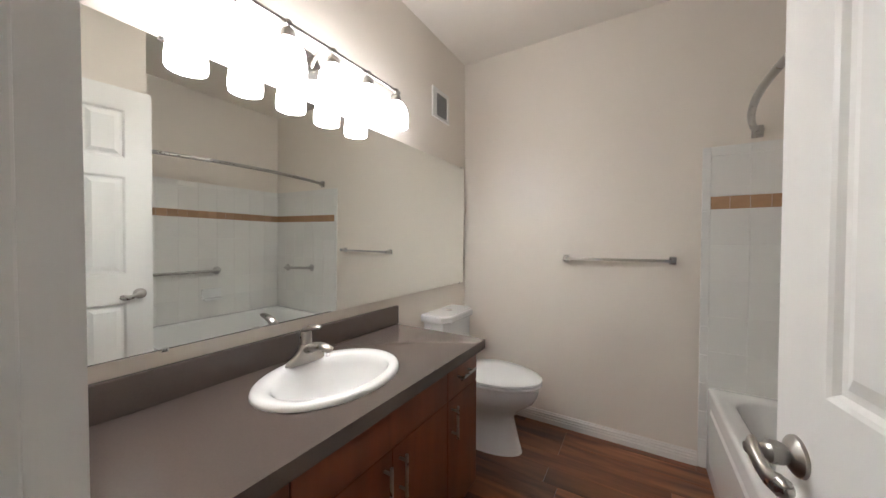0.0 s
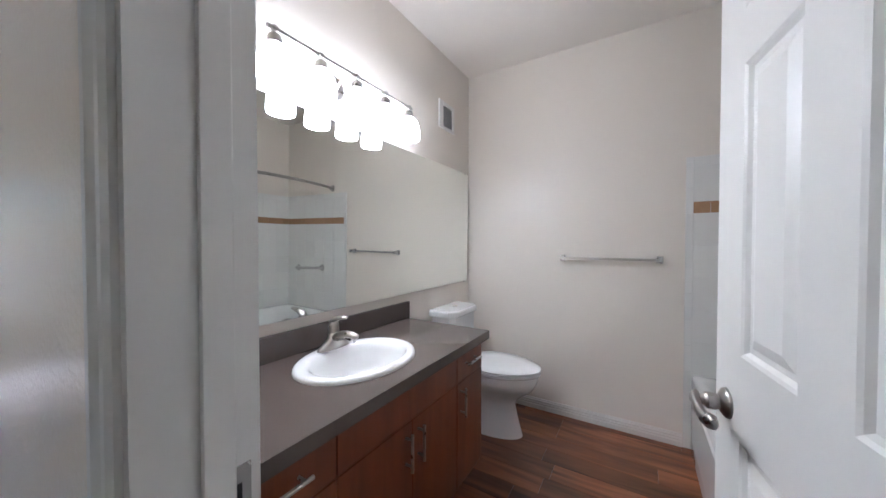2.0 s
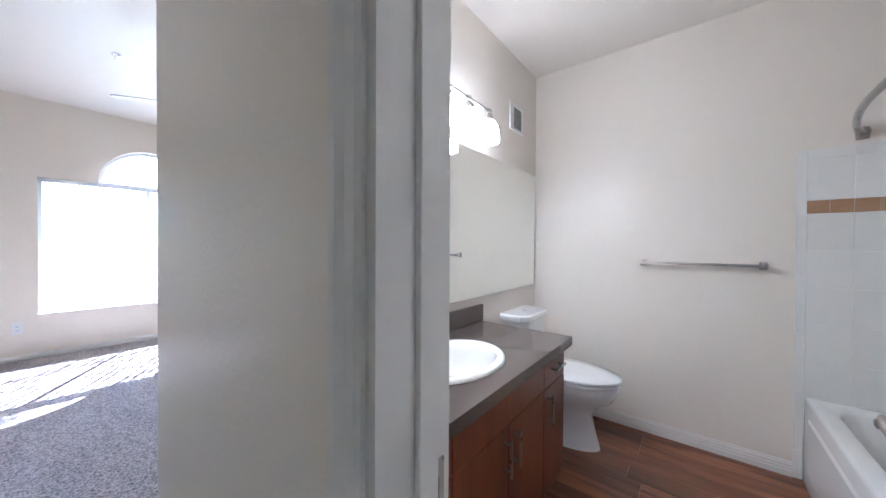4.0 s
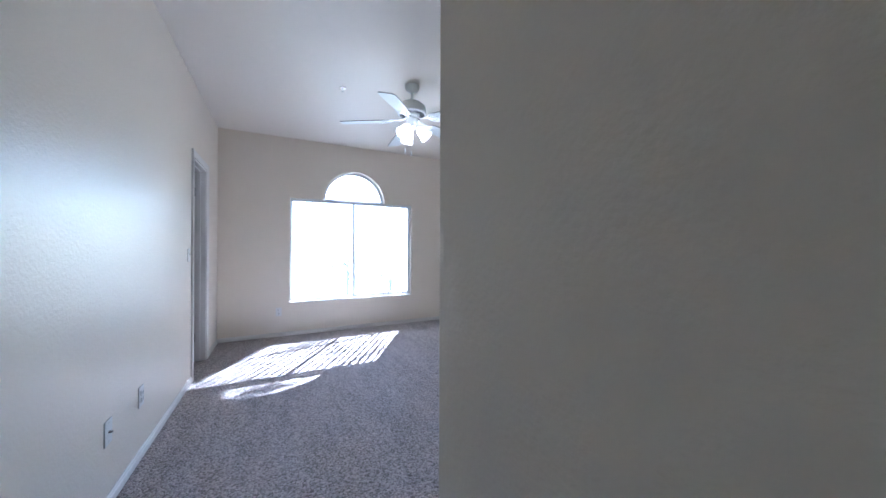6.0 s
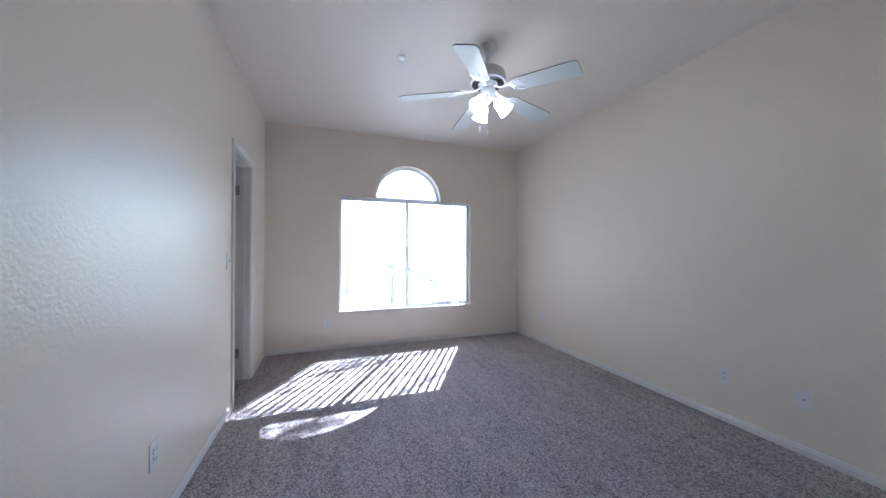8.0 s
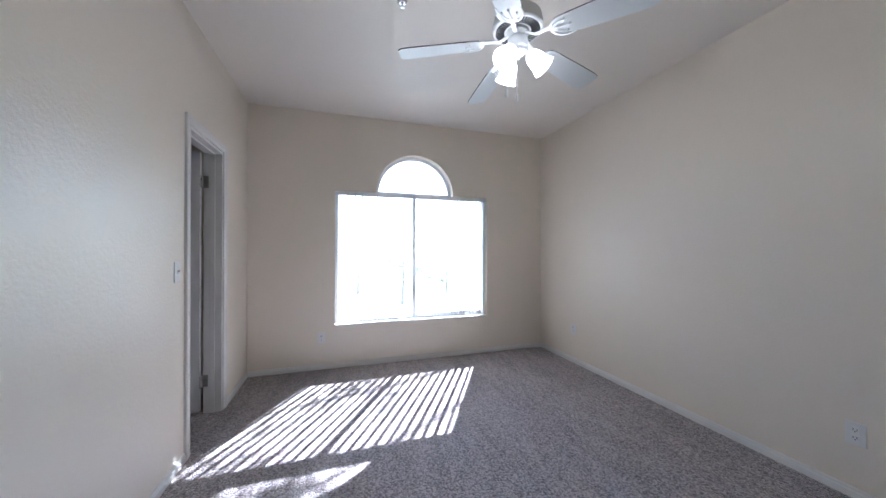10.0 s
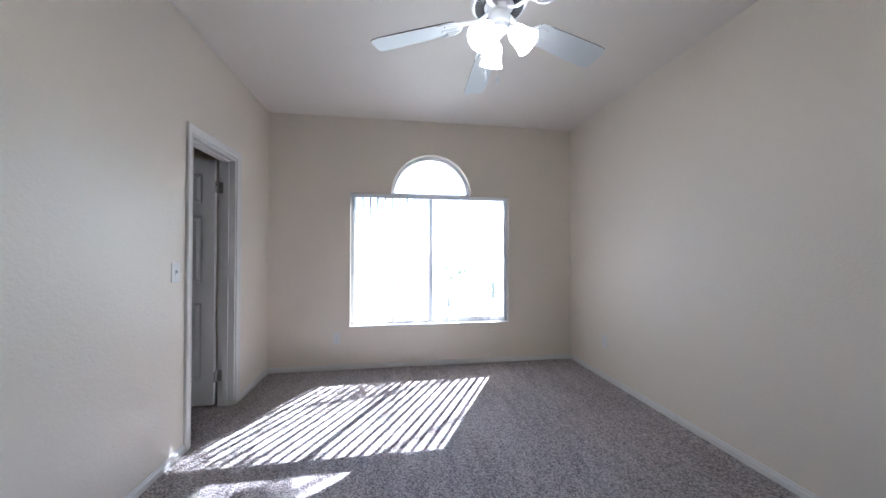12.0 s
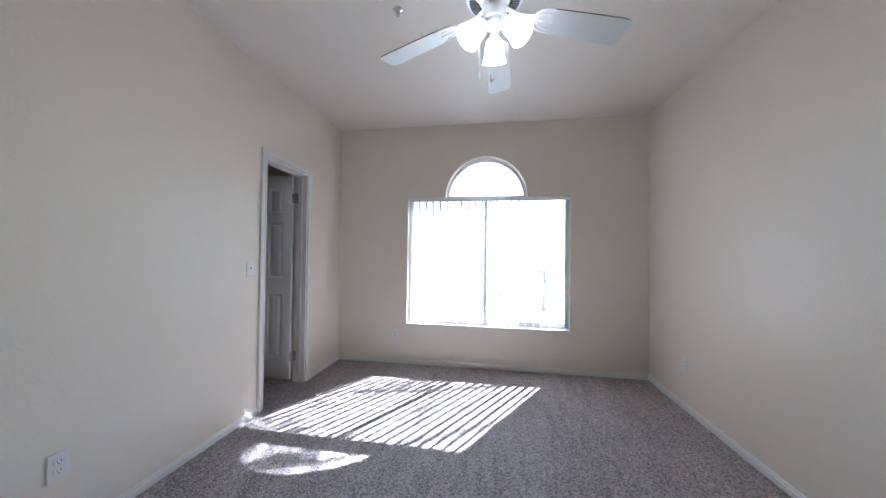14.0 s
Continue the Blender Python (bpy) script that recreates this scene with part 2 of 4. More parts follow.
setting("ceiling_closet", bm, CEIL, "off-white closet ceiling in shade", "ceiling")


# walls
bm = B()
for y0, y1, z0, z1 in ((YL, WY0, 0, H), (WY1, YR, 0, H), (WY0, WY1, 0, WZ0), (WY0, AYC - AR, WZ1, H), (AYC + AR, WY1, WZ1, H)):
    box(bm, WO, y0, z0, XW, y1, z1)
N = 28
for i in range(N):
    a0, a1 = math.pi * i / N, math.pi * (i + 1) / N
    ya, yb, za, zb = AYC - AR * math.cos(a0), AYC - AR * math.cos(a1), WZ1 + AR * math.sin(a0), WZ1 + AR * math.sin(a1)
    rings(bm, [[(x, ya, za), (x, yb, zb), (x, yb, H), (x, ya, H)] for x in (WO, XW)])
bmesh.ops.remove_doubles(bm, verts=bm.verts, dist=1e-5)
setting("wall_window", bm, WALL, "cream painted wall with an arched window opening", "wall")
bm = B()
for x0, x1, z0, z1 in ((WO, CX0, 0, H), (CX1, END, 0, H), (CX0, CX1, CH, H)):
    box(bm, x0, YL - 0.12, z0, x1, YL, z1)
setting("wall_closet", bm, WALL, "cream painted wall with orange-peel texture and closet doorway", "wall")
bm = B()
box(bm, WO, YR, 0, XE + 0.1, YR + 0.12, H)
setting("wall_plain", bm, WALL, "plain cream painted bedroom wall", "wall")
bm = B()
foot = [(XE, YB + 0.008), (XE + 0.003, YB + 0.003), (XE + 0.008, YB), (DL, YP), (DL, YD), (XM - 0.1, YD), (XM - 0.1, YR), (XE, YR)]
rings(bm, [[(x, y, z) for x, y in foot] for z in (0.0, H)])
setting("wall_bath_block", bm, WALL, "cream painted wall end with a rounded corner", "wall")
bm = B()
box(bm, XM - 0.1, YD, 0, XM, YF, HB)
setting("wall_mirror", bm, BATH_WALL, "cream painted bathroom wall behind the mirror", "wall")
bm = B()
box(bm, XM - 0.1, YF, 0, END, YF + 0.12, H)
setting("wall_towel", bm, BATH_WALL, "cream painted bathroom wall with a towel bar", "wall")
bm = B()
for x0, x1, z0, z1 in ((DR, END, 0, H), (DL, DR, DH, H)):
    box(bm, x0, YP, z0, x1, YD, z1)
setting("wall_bath_door", bm, WALL, "cream painted wall with the bathroom doorway", "wall")
bm = B()
box(bm, XT, YD, 0, END, YT - 0.012, HB)
setting("wall_wing", bm, BATH_WALL, "cream painted wing wall beside the tub", "wall")
bm = B()
box(bm, XB + 0.012, YT - 0.012, 0, END, YF, HB)
setting("wall_tub_back", bm, BATH_WALL, "cream painted wall behind the tub", "wall")
bm = B()
box(bm, END, YL - 0.12, 0, END + 0.1, YR + 0.12, H)
setting("wall_hall_end", bm, WALL, "plain cream wall closing the hall", "wall")
bm = B()
box(bm, WO, -2.8, 0, -3.2, -2.7, 2.44), box(bm, WO, -2.7, 0, WO + 0.12, YL - 0.12, 2.44), box(bm, -3.3, -2.7, 0, -3.2, YL - 0.12, 2.44)
setting("wall_closet_inside", bm, WALL, "plain cream closet walls", "wall")


# trim
def baseboard(name, runs, h, t, ridged=False):
    """Runs of (x0, y0, x1, y1, nx, ny): a wall's foot line and the way into the room."""
    bm = B()
    for x0, y0, x1, y1, nx, ny in runs:
        prof = [(0, 0), (t, 0), (t, h * 0.62), (t * 0.62, h * 0.74), (t * 0.62, h * 0.88), (t * 0.3, h), (0, h)]
        if ridged:
            prof = [(0, 0), (t, 0), (t, h * 0.4), (t * 0.75, h * 0.42), (t * 0.75, h * 0.48), (t * 0.95, h * 0.5), (t * 0.95, h * 0.62), (t * 0.7, h * 0.64), (t * 0.7, h * 0.70),
                    (t * 0.9, h * 0.72), (t * 0.9, h * 0.83), (t * 0.6, h * 0.87), (t * 0.4, h), (0, h)]
        rings(bm, [[(x + nx * p, y + ny * p, z + 0.001) for p, z in prof] for x, y in ((x0, y0), (x1, y1))])
    return setting(name, bm, TRIM, "white painted moulded baseboard", "baseboard")


baseboard("baseboard_bedroom", [(XW, YL + 0.013, XW, YR, 1, 0), (XW, YR, XE, YR, 0, -1), (-4.045, YL, END, YL, 0, 1), (XW, YL, -4.75, YL, 0, 1),
                                (XE, YB, XE, YR - 0.013, -1, 0), (XE - 0.013, YB, DL - 0.06, YP - 0.004, 0, -1), (DR + 0.06, YP, END, YP, 0, -1)], 0.053, 0.013)
baseboard("baseboard_bath", [(XM, YF, 0.452, YF, 0, -1), (XM, 1.57, XM, YF - 0.013, 1, 0)], 0.076, 0.014, True)


def casing(name, x0, x1, h, y, ny, w=0.06, deep=1.0):
    bm = B()
    prof = [(0, 0), (0, 0.008), (0.008, 0.013), (0.014, 0.010), (0.03, 0.012), (0.045, 0.017), (0.055, 0.018), (0.06, 0.014), (0.06, 0)]
    k = w / 0.06
    path = [(x0, 0, -1, 0), (x0, h, -1, 1), (x1, h, 1, 1), (x1, 0, 1, 0)]
    rings(bm, [[(px + sx * u * k, y + ny * v * deep, pz + sz * u * k) for u, v in prof] for px, pz, sx, sz in path])
    return setting(name, bm, TRIM, "white painted moulded door casing", "trim")


casing("casing_closet", CX0, CX1, CH, YL, 1)
casing("casing_bath", DL, DR, DH, YP, -1, 0.05)
casing("casing_bath_inside", DL, DR, DH, YD, 1, 0.05, 0.4)


def jamb(name, x0, x1, y0, y1, h, stop):
    bm = B()
    t = 0.016
    box(bm, x0, y0, 0, x0 + t, y1, h - t), box(bm, x1 - t, y0, 0, x1, y1, h - t), box(bm, x0, y0, h - t, x1, y1, h)
    box(bm, x0 + t, stop, 0, x0 + t + 0.01, stop + 0.035, h - t, 0.002), box(bm, x1 - t - 0.01, stop, 0, x1 - t, stop + 0.035, h - t, 0.002)
    box(bm, x0 + t + 0.01, stop, h - t - 0.01, x1 - t - 0.01, stop + 0.035, h - t)
    return setting(name, bm, TRIM, "white painted door jamb with stop", "trim")


jamb("jamb_closet", CX0, CX1, YL - 0.121, YL + 0.001, CH, YL - 0.08)
jamb("jamb_bath", DL, DR, YP - 0.001, YD + 0.001, DH, YP + 0.06)
bm = B()
box(bm, DL + 0.016, YD - 0.05, 0.84, DL + 0.0185, YD - 0.012, 0.92, 0.001)
plate = tagged(part("strike_plate", bm, NICKEL), "brushed nickel strike plate on the door jamb", "strike plate")
bm = B()
box(bm, DL + 0.0186, YD - 0.04, 0.862, DL + 0.0195, YD - 0.024, 0.898)
part("latch_hole", bm, DARK, plate)


# ---- doors ----
def lever(parent, m, side, lab):
    """Round rose, stepped neck and a flat wavy lever; z of m points away from the door, y up."""
    bm = B()
    lathe(bm, [(0.001, 0.014), (0.014, 0.014), (0.018, 0.012), (0.025, 0.008), (0.029, 0.0045), (0.03, 0.0)], m, 32)
    rose = part("rose", bm, NICKEL, parent, lab, 30)
    bm = B()
    lathe(bm, [(0.0135, 0.014), (0.0165, 0.02), (0.0175, 0.027), (0.0165, 0.034), (0.0125, 0.037), (0.0105, 0.04), (0.0105, 0.055), (0.008, 0.062), (0.0005, 0.063)], m, 24)
    part("neck", bm, NICKEL, rose, "", 40)
    bm = B()
    spine = ((-0.012, 0.006, 0.054), (0.0, 0.005, 0.058), (0.018, 0.001, 0.061), (0.038, -0.008, 0.061), (0.058, -0.013, 0.058), (0.076, -0.012, 0.054), (0.09, -0.009, 0.051), (0.098, -0.007, 0.050))
    sweep(bm, [m @ Vector((side * u * 0.88, v, w * 0.92)) for u, v, w in spine], [0.007, 0.0085, 0.0085, 0.008, 0.009, 0.0105, 0.009, 0.004], 16, 1.5)
    part("lever", bm, NICKEL, rose, "", 50)


def panel_door(name, w, h, label, m, levers, hinge_z, edge_hinge=False):
    """Six-panel leaf; hinge at x = 0, the leaf along +x, its thickness along y."""
    door = thing(name, label, "door")
    t = 0.035
    st, mid = 0.11 if w > 0.65 else 0.09, 0.1 if w > 0.65 else 0.075
    zs = [(0.0, 0.2), (0.82, 0.98), (1.52, 1.62), (h - 0.12, h)]
    bm = B()
    for x0, x1 in ((0, st), (w - st, w), ((w - mid) / 2, (w + mid) / 2)):
        box(bm, x0, 0, 0.0, x1, t, h)
    for x0, x1 in ((st, (w - mid) / 2), ((w + mid) / 2, w - st)):
        for z0, z1 in zs:
            box(bm, x0, 0, z0, x1, t, z1)
    part("frame", bm, DOOR, door)
    for x0, x1 in ((st, (w - mid) / 2), ((w + mid) / 2, w - st)):
        for (_, z0), (z1, _) in zip(zs, zs[1:]):
            bm = B()
            for s in (0, 1):
                y = lambda d: d if s == 0 else t - d
                f = lambda e, d: [(x0 + e, y(d), z0 + e), (x1 - e, y(d), z0 + e), (x1 - e, y(d), z1 - e), (x0 + e, y(d), z1 - e)]
                rings(bm, [f(0, 0.0), f(0.006, 0.003), f(0.012, 0.009), f(0.022, 0.009), f(0.042, 0.002), f(0.044, 0.002)], caps=False)
                bm.verts.ensure_lookup_table()
                bm.faces.new([bm.verts[-4 + i] for i in range(4)])
            part("panel", bm, DOOR, door)
    for z in hinge_z:
        bm = B()
        if edge_hinge:
            rod(bm, (-0.006, 0.0075, z - 0.046), (-0.006, 0.0075, z + 0.046), 0.0062, seg=12)
            box(bm, -0.0022, 0.004, z - 0.045, 0.0005, 0.033, z + 0.045)
            box(bm, -0.046, 0.0, z - 0.045, -0.009, 0.0028, z + 0.045)
            for dz in (-0.03, 0.0, 0.03):
                rod(bm, (-0.036, 0.002, z + dz), (-0.036, 0.0036, z + dz), 0.004, seg=8)
        else:
            rod(bm, (-0.004, -0.006, z - 0.045), (-0.004, -0.006, z + 0.045), 0.0065, seg=12)
            box(bm, 0.0, -0.0022, z - 0.045, 0.03, -0.0002, z + 0.045)
            box(bm, -0.034, -0.0022, z - 0.045, -0.01, -0.0002, z + 0.045)
        part("hinge", bm, NICKEL, door, "satin nickel hinge")
    for p, n, side in levers:
        lever(door, Matrix.Translation(p) @ Vector(n).to_track_quat("Z", "Y").to_matrix().to_4x4(), side, "brushed nickel rose")
    if levers:
        bm = B()
        box(bm, w - 0.001, t / 2 - 0.012, levers[0][0][2] - 0.028, w + 0.0012, t / 2 + 0.012, levers[0][0][2] + 0.028)
        part("latch_plate", bm, NICKEL, door)
    door.matrix_world = m
    return door


hx, hy = 0.498, 0.276
ang = math.degrees(math.atan2(0.925 - hy, 0.403 - hx))
panel_door("bath_door", 0.658, 2.0, "white six-panel door standing open into the bathroom", pose(hx, hy, 0.012, 0, 0, ang),
           [((0.602, 0.0, 0.868), (0, -1, 0), -1), ((0.602, 0.035, 0.868), (0, 1, 0), 1)], (0.25, 1.0, 1.75))
panel_door("closet_door", 0.55, 1.98, "white six-panel closet door standing open inward", pose(-4.672, YL - 0.136, 0.03, 0, 0, -88), [], (0.22, 1.76), True)


# ---- window ----
win = thing("window_1", "white vinyl slider window with a half-round light above", "window", kind="structure")
XG0, XG1 = WO + 0.02, WO + 0.075
bm = B()
f = 0.035
for y0, y1, z0, z1 in ((WY0, WY0 + f, WZ0, WZ1), (WY1 - f, WY1, WZ0, WZ1), (WY0 + f, WY1 - f, WZ0, WZ0 + f), (WY0 + f, WY1 - f, WZ1 - f, WZ1)):
    box(bm, XG0, y0, z0, XG1, y1, z1, 0.003)
part("window_frame", bm, VINYL, win)
bm = B()
box(bm, XG0 + 0.012, AYC - 0.02, WZ0 + f, XG0 + 0.05, AYC + 0.02, WZ1 - f, 0.003)
box(bm, XG0 + 0.01, AYC + 0.022, WZ0 + f, XG1, WY1 - f, WZ0 + f + 0.03, 0.002)
part("sash", bm, VINYL, win)
bm = B()
box(bm, XG0 + 0.01, AYC - AR + 0.03, WZ1 - 0.005, XG1, AYC + AR - 0.03, WZ1 + 0.028)
for r0, r1 in ((AR - 0.035, AR + 0.002),):
    rings(bm, [[(x, AYC - r * math.cos(a), WZ1 + r * math.sin(a)) for x, r in ((XG0, r1), (XG1, r1), (XG1, r0), (XG0, r0))] for a in [math.pi * i / 32 for i in range(33)]])
part("arch_frame", bm, VINYL, win)
for y0, y1 in ((WY0 + f, AYC - 0.022), (AYC + 0.022, WY1 - f)):
    bm = B()
    box(bm, XG0 + 0.026, y0, WZ0 + f, XG0 + 0.030, y1, WZ1 - f)
    o = part("pane", bm, GLASS, win)
    o.visible_shadow = False
bm = B()
r = AR - 0.034
rings(bm, [[(x, AYC - r * math.cos(math.pi * i / 32), WZ1 + r * math.sin(math.pi * i / 32)) for i in range(33)] for x in (XG0 + 0.026, XG0 + 0.030)])
o = part("pane", bm, GLASS, win)
o.visible_shadow = False
bm = B()
box(bm, XG1, WY0, WZ0, XW + 0.012, WY1, WZ0 + 0.012, 0.003)
part("window_sill", bm, TRIM, win)
bm = B()
box(bm, XG1, AYC - 0.04, 0.50, XG1 + 0.02, AYC - 0.02, 0.53, 0.003)
part("latch", bm, VINYL, win)

blind = thing("vertical_blind", "white vertical blind with slats turned open at the window", "blind")
bm = B()
box(bm, XW - 0.068, WY0 + 0.004, WZ1 - 0.04, XW - 0.018, WY1 - 0.004, WZ1 - 0.003, 0.004)
part("headrail", bm, VINYL, blind)
bm = B()
n = 8
prof = [(-0.0445 + 0.089 * i / n, 0.004 * math.sin(math.pi * i / n)) for i in range(n + 1)]
loop = prof + [(u, v - 0.0009) for u, v in prof[::-1]]
rings(bm, [[(u, v, z) for u, v in loop] for z in (0.0, 1.385)])
slat = part("slat", bm, SLAT, blind, smooth=40)
NS = 22
for i in range(NS):
    o = slat if i == 0 else slat.copy()
    if i:
        scene.collection.objects.link(o)
    y = WY0 + 0.05 + (WY1 - WY0 - 0.1) * i / (NS - 1)
    o.matrix_local = pose(XW - 0.043, y, WZ0 + 0.03, 0, 0, -13 + random.uniform(-3, 3))
bm = B()
rod(bm, (XW - 0.03, WY0 + 0.03, 0.75), (XW - 0.03, WY0 + 0.03, WZ1 - 0.04), 0.004, seg=8)
part("wand", bm, VINYL, blind)

# ---- outside ----
bm = B()
bmesh.ops.create_grid(bm, x_segments=2, y_segments=2, size=900, matrix=Matrix.Translation((0, 0, -3.0)))
setting("ground", bm, GROUND, "dry pale ground outside the window", "ground")
rail = thing("balcony_rail", "thin metal railing outside the window", "railing", at=(0, 0, 0))
bm = B()
for z in (0.16, 0.86):
    box(bm, -6.015, -1.6, z, -5.995, 3.6, z + 0.014, 0.003)
part("rail", bm, IRON, rail)
for y in (-1.6, 3.6):
    bm = B()
    box(bm, -6.03, y - 0.02, -3.0, -5.98, y + 0.02, 0.88, 0.003)
    part("post", bm, IRON, rail)


def tree(x, y, z0, h, spread, leaves, seed):
    rnd = random.Random(seed)
    tr = thing("tree", "leafy green tree outside the window", "tree", "trees outside", at=(x, y, z0))
    bm = B()
    tips = []
    sweep(bm, [(0, 0, 0), (0.05, 0.03, h * 0.25), (0, 0.08, h * 0.5), (0.06, 0.02, h * 0.8)], [0.16, 0.12, 0.09, 0.04], 10)
    for k in range(9):
        a, zz = k * 2.4 + rnd.random(), h * rnd.uniform(0.15, 0.75)
        e = Vector((spread * rnd.uniform(0.5, 0.95) * math.cos(a), spread * rnd.uniform(0.5, 0.95) * math.sin(a), zz + h * rnd.uniform(0.08, 0.25)))
        sweep(bm, [(0, 0.05, zz), e * 0.5 + Vector((0, 0, zz * 0.5 + 0.1)), e], [0.05, 0.03, 0.01], 6)
        tips += [e, e * 0.6 + Vector((0, 0, zz * 0.4))]
    part("trunk", bm, BARK, tr)
    bm = B()
    for k in range(leaves):
        c = rnd.choice(tips)
        p = c + Vector((rnd.gauss(0, 0.3), rnd.gauss(0, 0.3), rnd.gauss(0, 0.28))) * spread * 0.55
        q = Euler((rnd.uniform(0, 6), rnd.uniform(0, 6), rnd.uniform(0, 6))).to_matrix()
        s = rnd.uniform(0.045, 0.085)
        bm.faces.new([bm.verts.new(p + q @ Vector(v) * s) for v in ((-1, 0, 0), (0, -0.45, 0.1), (1, 0, 0), (0, 0.45, 0.1))])
    part("crown", bm, LEAF, tr)


tree(-27, 4.6, -3, 4.2, 2.9, 3200, 3)
tree(-31, 9.5, -3, 4.4, 3.0, 3000, 5)
tree(-34, 1.5, -3, 3.6, 2.8, 1500, 8)


def shade_tree(x, y, z0):
    """Tall tree beside the window, one long limb of sparse leaves between the sun and the glass."""
    rnd = random.Random(21)
    tr = thing("tree", "tall sparse tree beside the window with a long limb", "tree", "trees outside", at=(x, y, z0))
    bm = B()
    sweep(bm, [(0, 0, 0), (0.1, -0.1, 3), (0, -0.2, 6), (0.05, -0.1, 9.5)], [0.2, 0.16, 0.12, 0.03], 10)
    limb = [Vector(p) for p in ((0, -0.2, 7.2), (0.15, -1.6, 8.2), (0.3, -3.0, 8.8), (0.4, -4.4, 9.1))]
    sweep(bm, limb, [0.06, 0.04, 0.025, 0.01], 8)
    limb2 = [limb[1], limb[1].lerp(limb[2], 0.6) + Vector((0.6, 0, 0.1)), Vector((1.35, -3.5, 8.9)), Vector((1.45, -4.5, 9.0))]
    sweep(bm, limb2, [0.04, 0.03, 0.02, 0.008], 8)
    tips = []
    for k in range(15):
        p = limb2[2].lerp(limb2[3], k / 14)
        e = p + Vector((rnd.uniform(-0.3, 0.3), rnd.uniform(-0.3, 0.3), rnd.uniform(-0.3, 0.3)))
        sweep(bm, [p, e], [0.01, 0.004], 5)
        tips += [e, p]
    for k in range(14):
        p = limb[2].lerp(limb[3], k / 13)
        e = p + Vector((rnd.uniform(-0.9, 0.9), rnd.uniform(-0.4, 0.3), rnd.uniform(-0.5, 0.5)))
        sweep(bm, [p, e], [0.012, 0.004], 5)
        tips += [e, p.lerp(e, 0.6)]
    part("trunk", bm, BARK, tr)
    bm = B()
    for k in range(1650):
        p = rnd.choice(tips) + Vector((rnd.gauss(0, 0.13), rnd.gauss(0, 0.13), rnd.gauss(0, 0.13)))
        q = Euler((rnd.uniform(0, 6), rnd.uniform(0, 6), rnd.uniform(0, 6))).to_matrix()
        s = rnd.uniform(0.03, 0.055)
        bm.faces.new([bm.verts.new(p + q @ Vector(v) * s) for v in ((-1, 0, 0), (0, -0.45, 0.1), (1, 0, 0), (0, 0.45, 0.1))])
    part("crown", bm, LEAF, tr)


shade_tree(-10.2, 6.4, -3)


# ---- plates ----
def wall_plate(name, label, category, m, style):
    """Faces +z of m, y up the wall."""
    ob = thing(name, label, category)
    bm = B()
    box(bm, -0.036, -0.058, 0, 0.036, 0.058, 0.006, 0.003)
    part("plate", bm, PLATE, ob)
    if style == "outlet":
        for y in (-0.02, 0.02):
            bm = B()
            box(bm, -0.017, y - 0.014, 0.006, 0.017, y + 0.014, 0.009, 0.003)
            face = part("receptacle", bm, PLATE, ob)
            bm = B()
            for x in (-0.0065, 0.0065):
                box(bm, x - 0.0012, y - 0.003, 0.009, x + 0.0012, y + 0.007, 0.0094)
            rod(bm, (0, y - 0.008, 0.009), (0, y - 0.008, 0.0094), 0.0025, seg=10)
            part("slots", bm, DARK, face)
    elif style == "switch":
        bm = B()
        box(bm, -0.006, -0.013, 0.006, 0.006, 0.013, 0.008)
        part("bezel", bm, PLATE, ob)
        bm = B()
        box(bm, -0.004, -0.002, 0.007, 0.004, 0.010, 0.018, 0.0015)
        part("toggle", bm, PLATE, ob)
    else:
        bm = B()
        rod(bm, (0, 0, 0.006), (0, 0, 0.014), 0.006, seg=6), rod(bm, (0, 0, 0.014), (0, 0, 0.02), 0.0045, seg=12)
        part("jack", bm, NICKEL, ob)
    for y in ((0,) if style == "outlet" else (-0.03, 0.03) if style == "switch" else (-0.042, 0.042)):
        bm = B()
        rod(bm, (0, y, 0.006), (0, y, 0.0072), 0.003, seg=10)
        part("screw", bm, PLATE, ob)
    ob.matrix_world = m
    return ob


def on_left(x, z): return pose(x, YL, z, 90, 0, 180)
def on_right(x, z): return pose(x, YR, z, 90, 0, 0)


wall_plate("outlet", "white duplex outlet on the cream wall", "outlet", on_left(-2.885, 0.35), "outlet")
wall_plate("cable_jack", "white cable jack plate on the cream wall", "cable jack", on_left(-2.49, 0.345), "jack")
wall_plate("outlet", "white duplex outlet under the window", "outlet", pose(XW, -0.245, 0.335, 90, 0, 90), "outlet")
wall_plate("outlet", "white duplex outlet on the plain wall", "outlet", on_right(-2.673, 0.33), "outlet")
wall_plate("cable_jack", "white cable jack plate on the plain wall", "cable jack", on_right(-2.26, 0.334), "jack")
wall_plate("outlet", "white duplex outlet near the room corner", "outlet", on_right(-4.754, 0.374), "outlet")
wall_plate("light_switch", "white toggle light switch beside the closet door", "light switch", on_left(-3.95, 1.137), "switch")

# ---- sprinkler ----
sp = thing("sprinkler", "chrome fire sprinkler head in the ceiling", "sprinkler", at=(-3.618, 0.294, H))
bm = B()
lathe(bm, [(0.03, 0.0), (0.03, -0.004), (0.02, -0.012), (0.012, -0.012), (0.0005, -0.012)])
part("escutcheon", bm, CHROME, sp, smooth=40)
bm = B()
rod(bm, (0, 0, -0.008), (0, 0, -0.022), 0.009, seg=12)
for s in (-1, 1):
    sweep(bm, [(s * 0.008, 0, -0.018), (s * 0.012, 0, -0.027), (s * 0.003, 0, -0.036)], 0.0025, 8)
rod(bm, (0, 0, -0.036), (0, 0, -0.039), 0.013, seg=16)
part("head", bm, STEEL, sp)

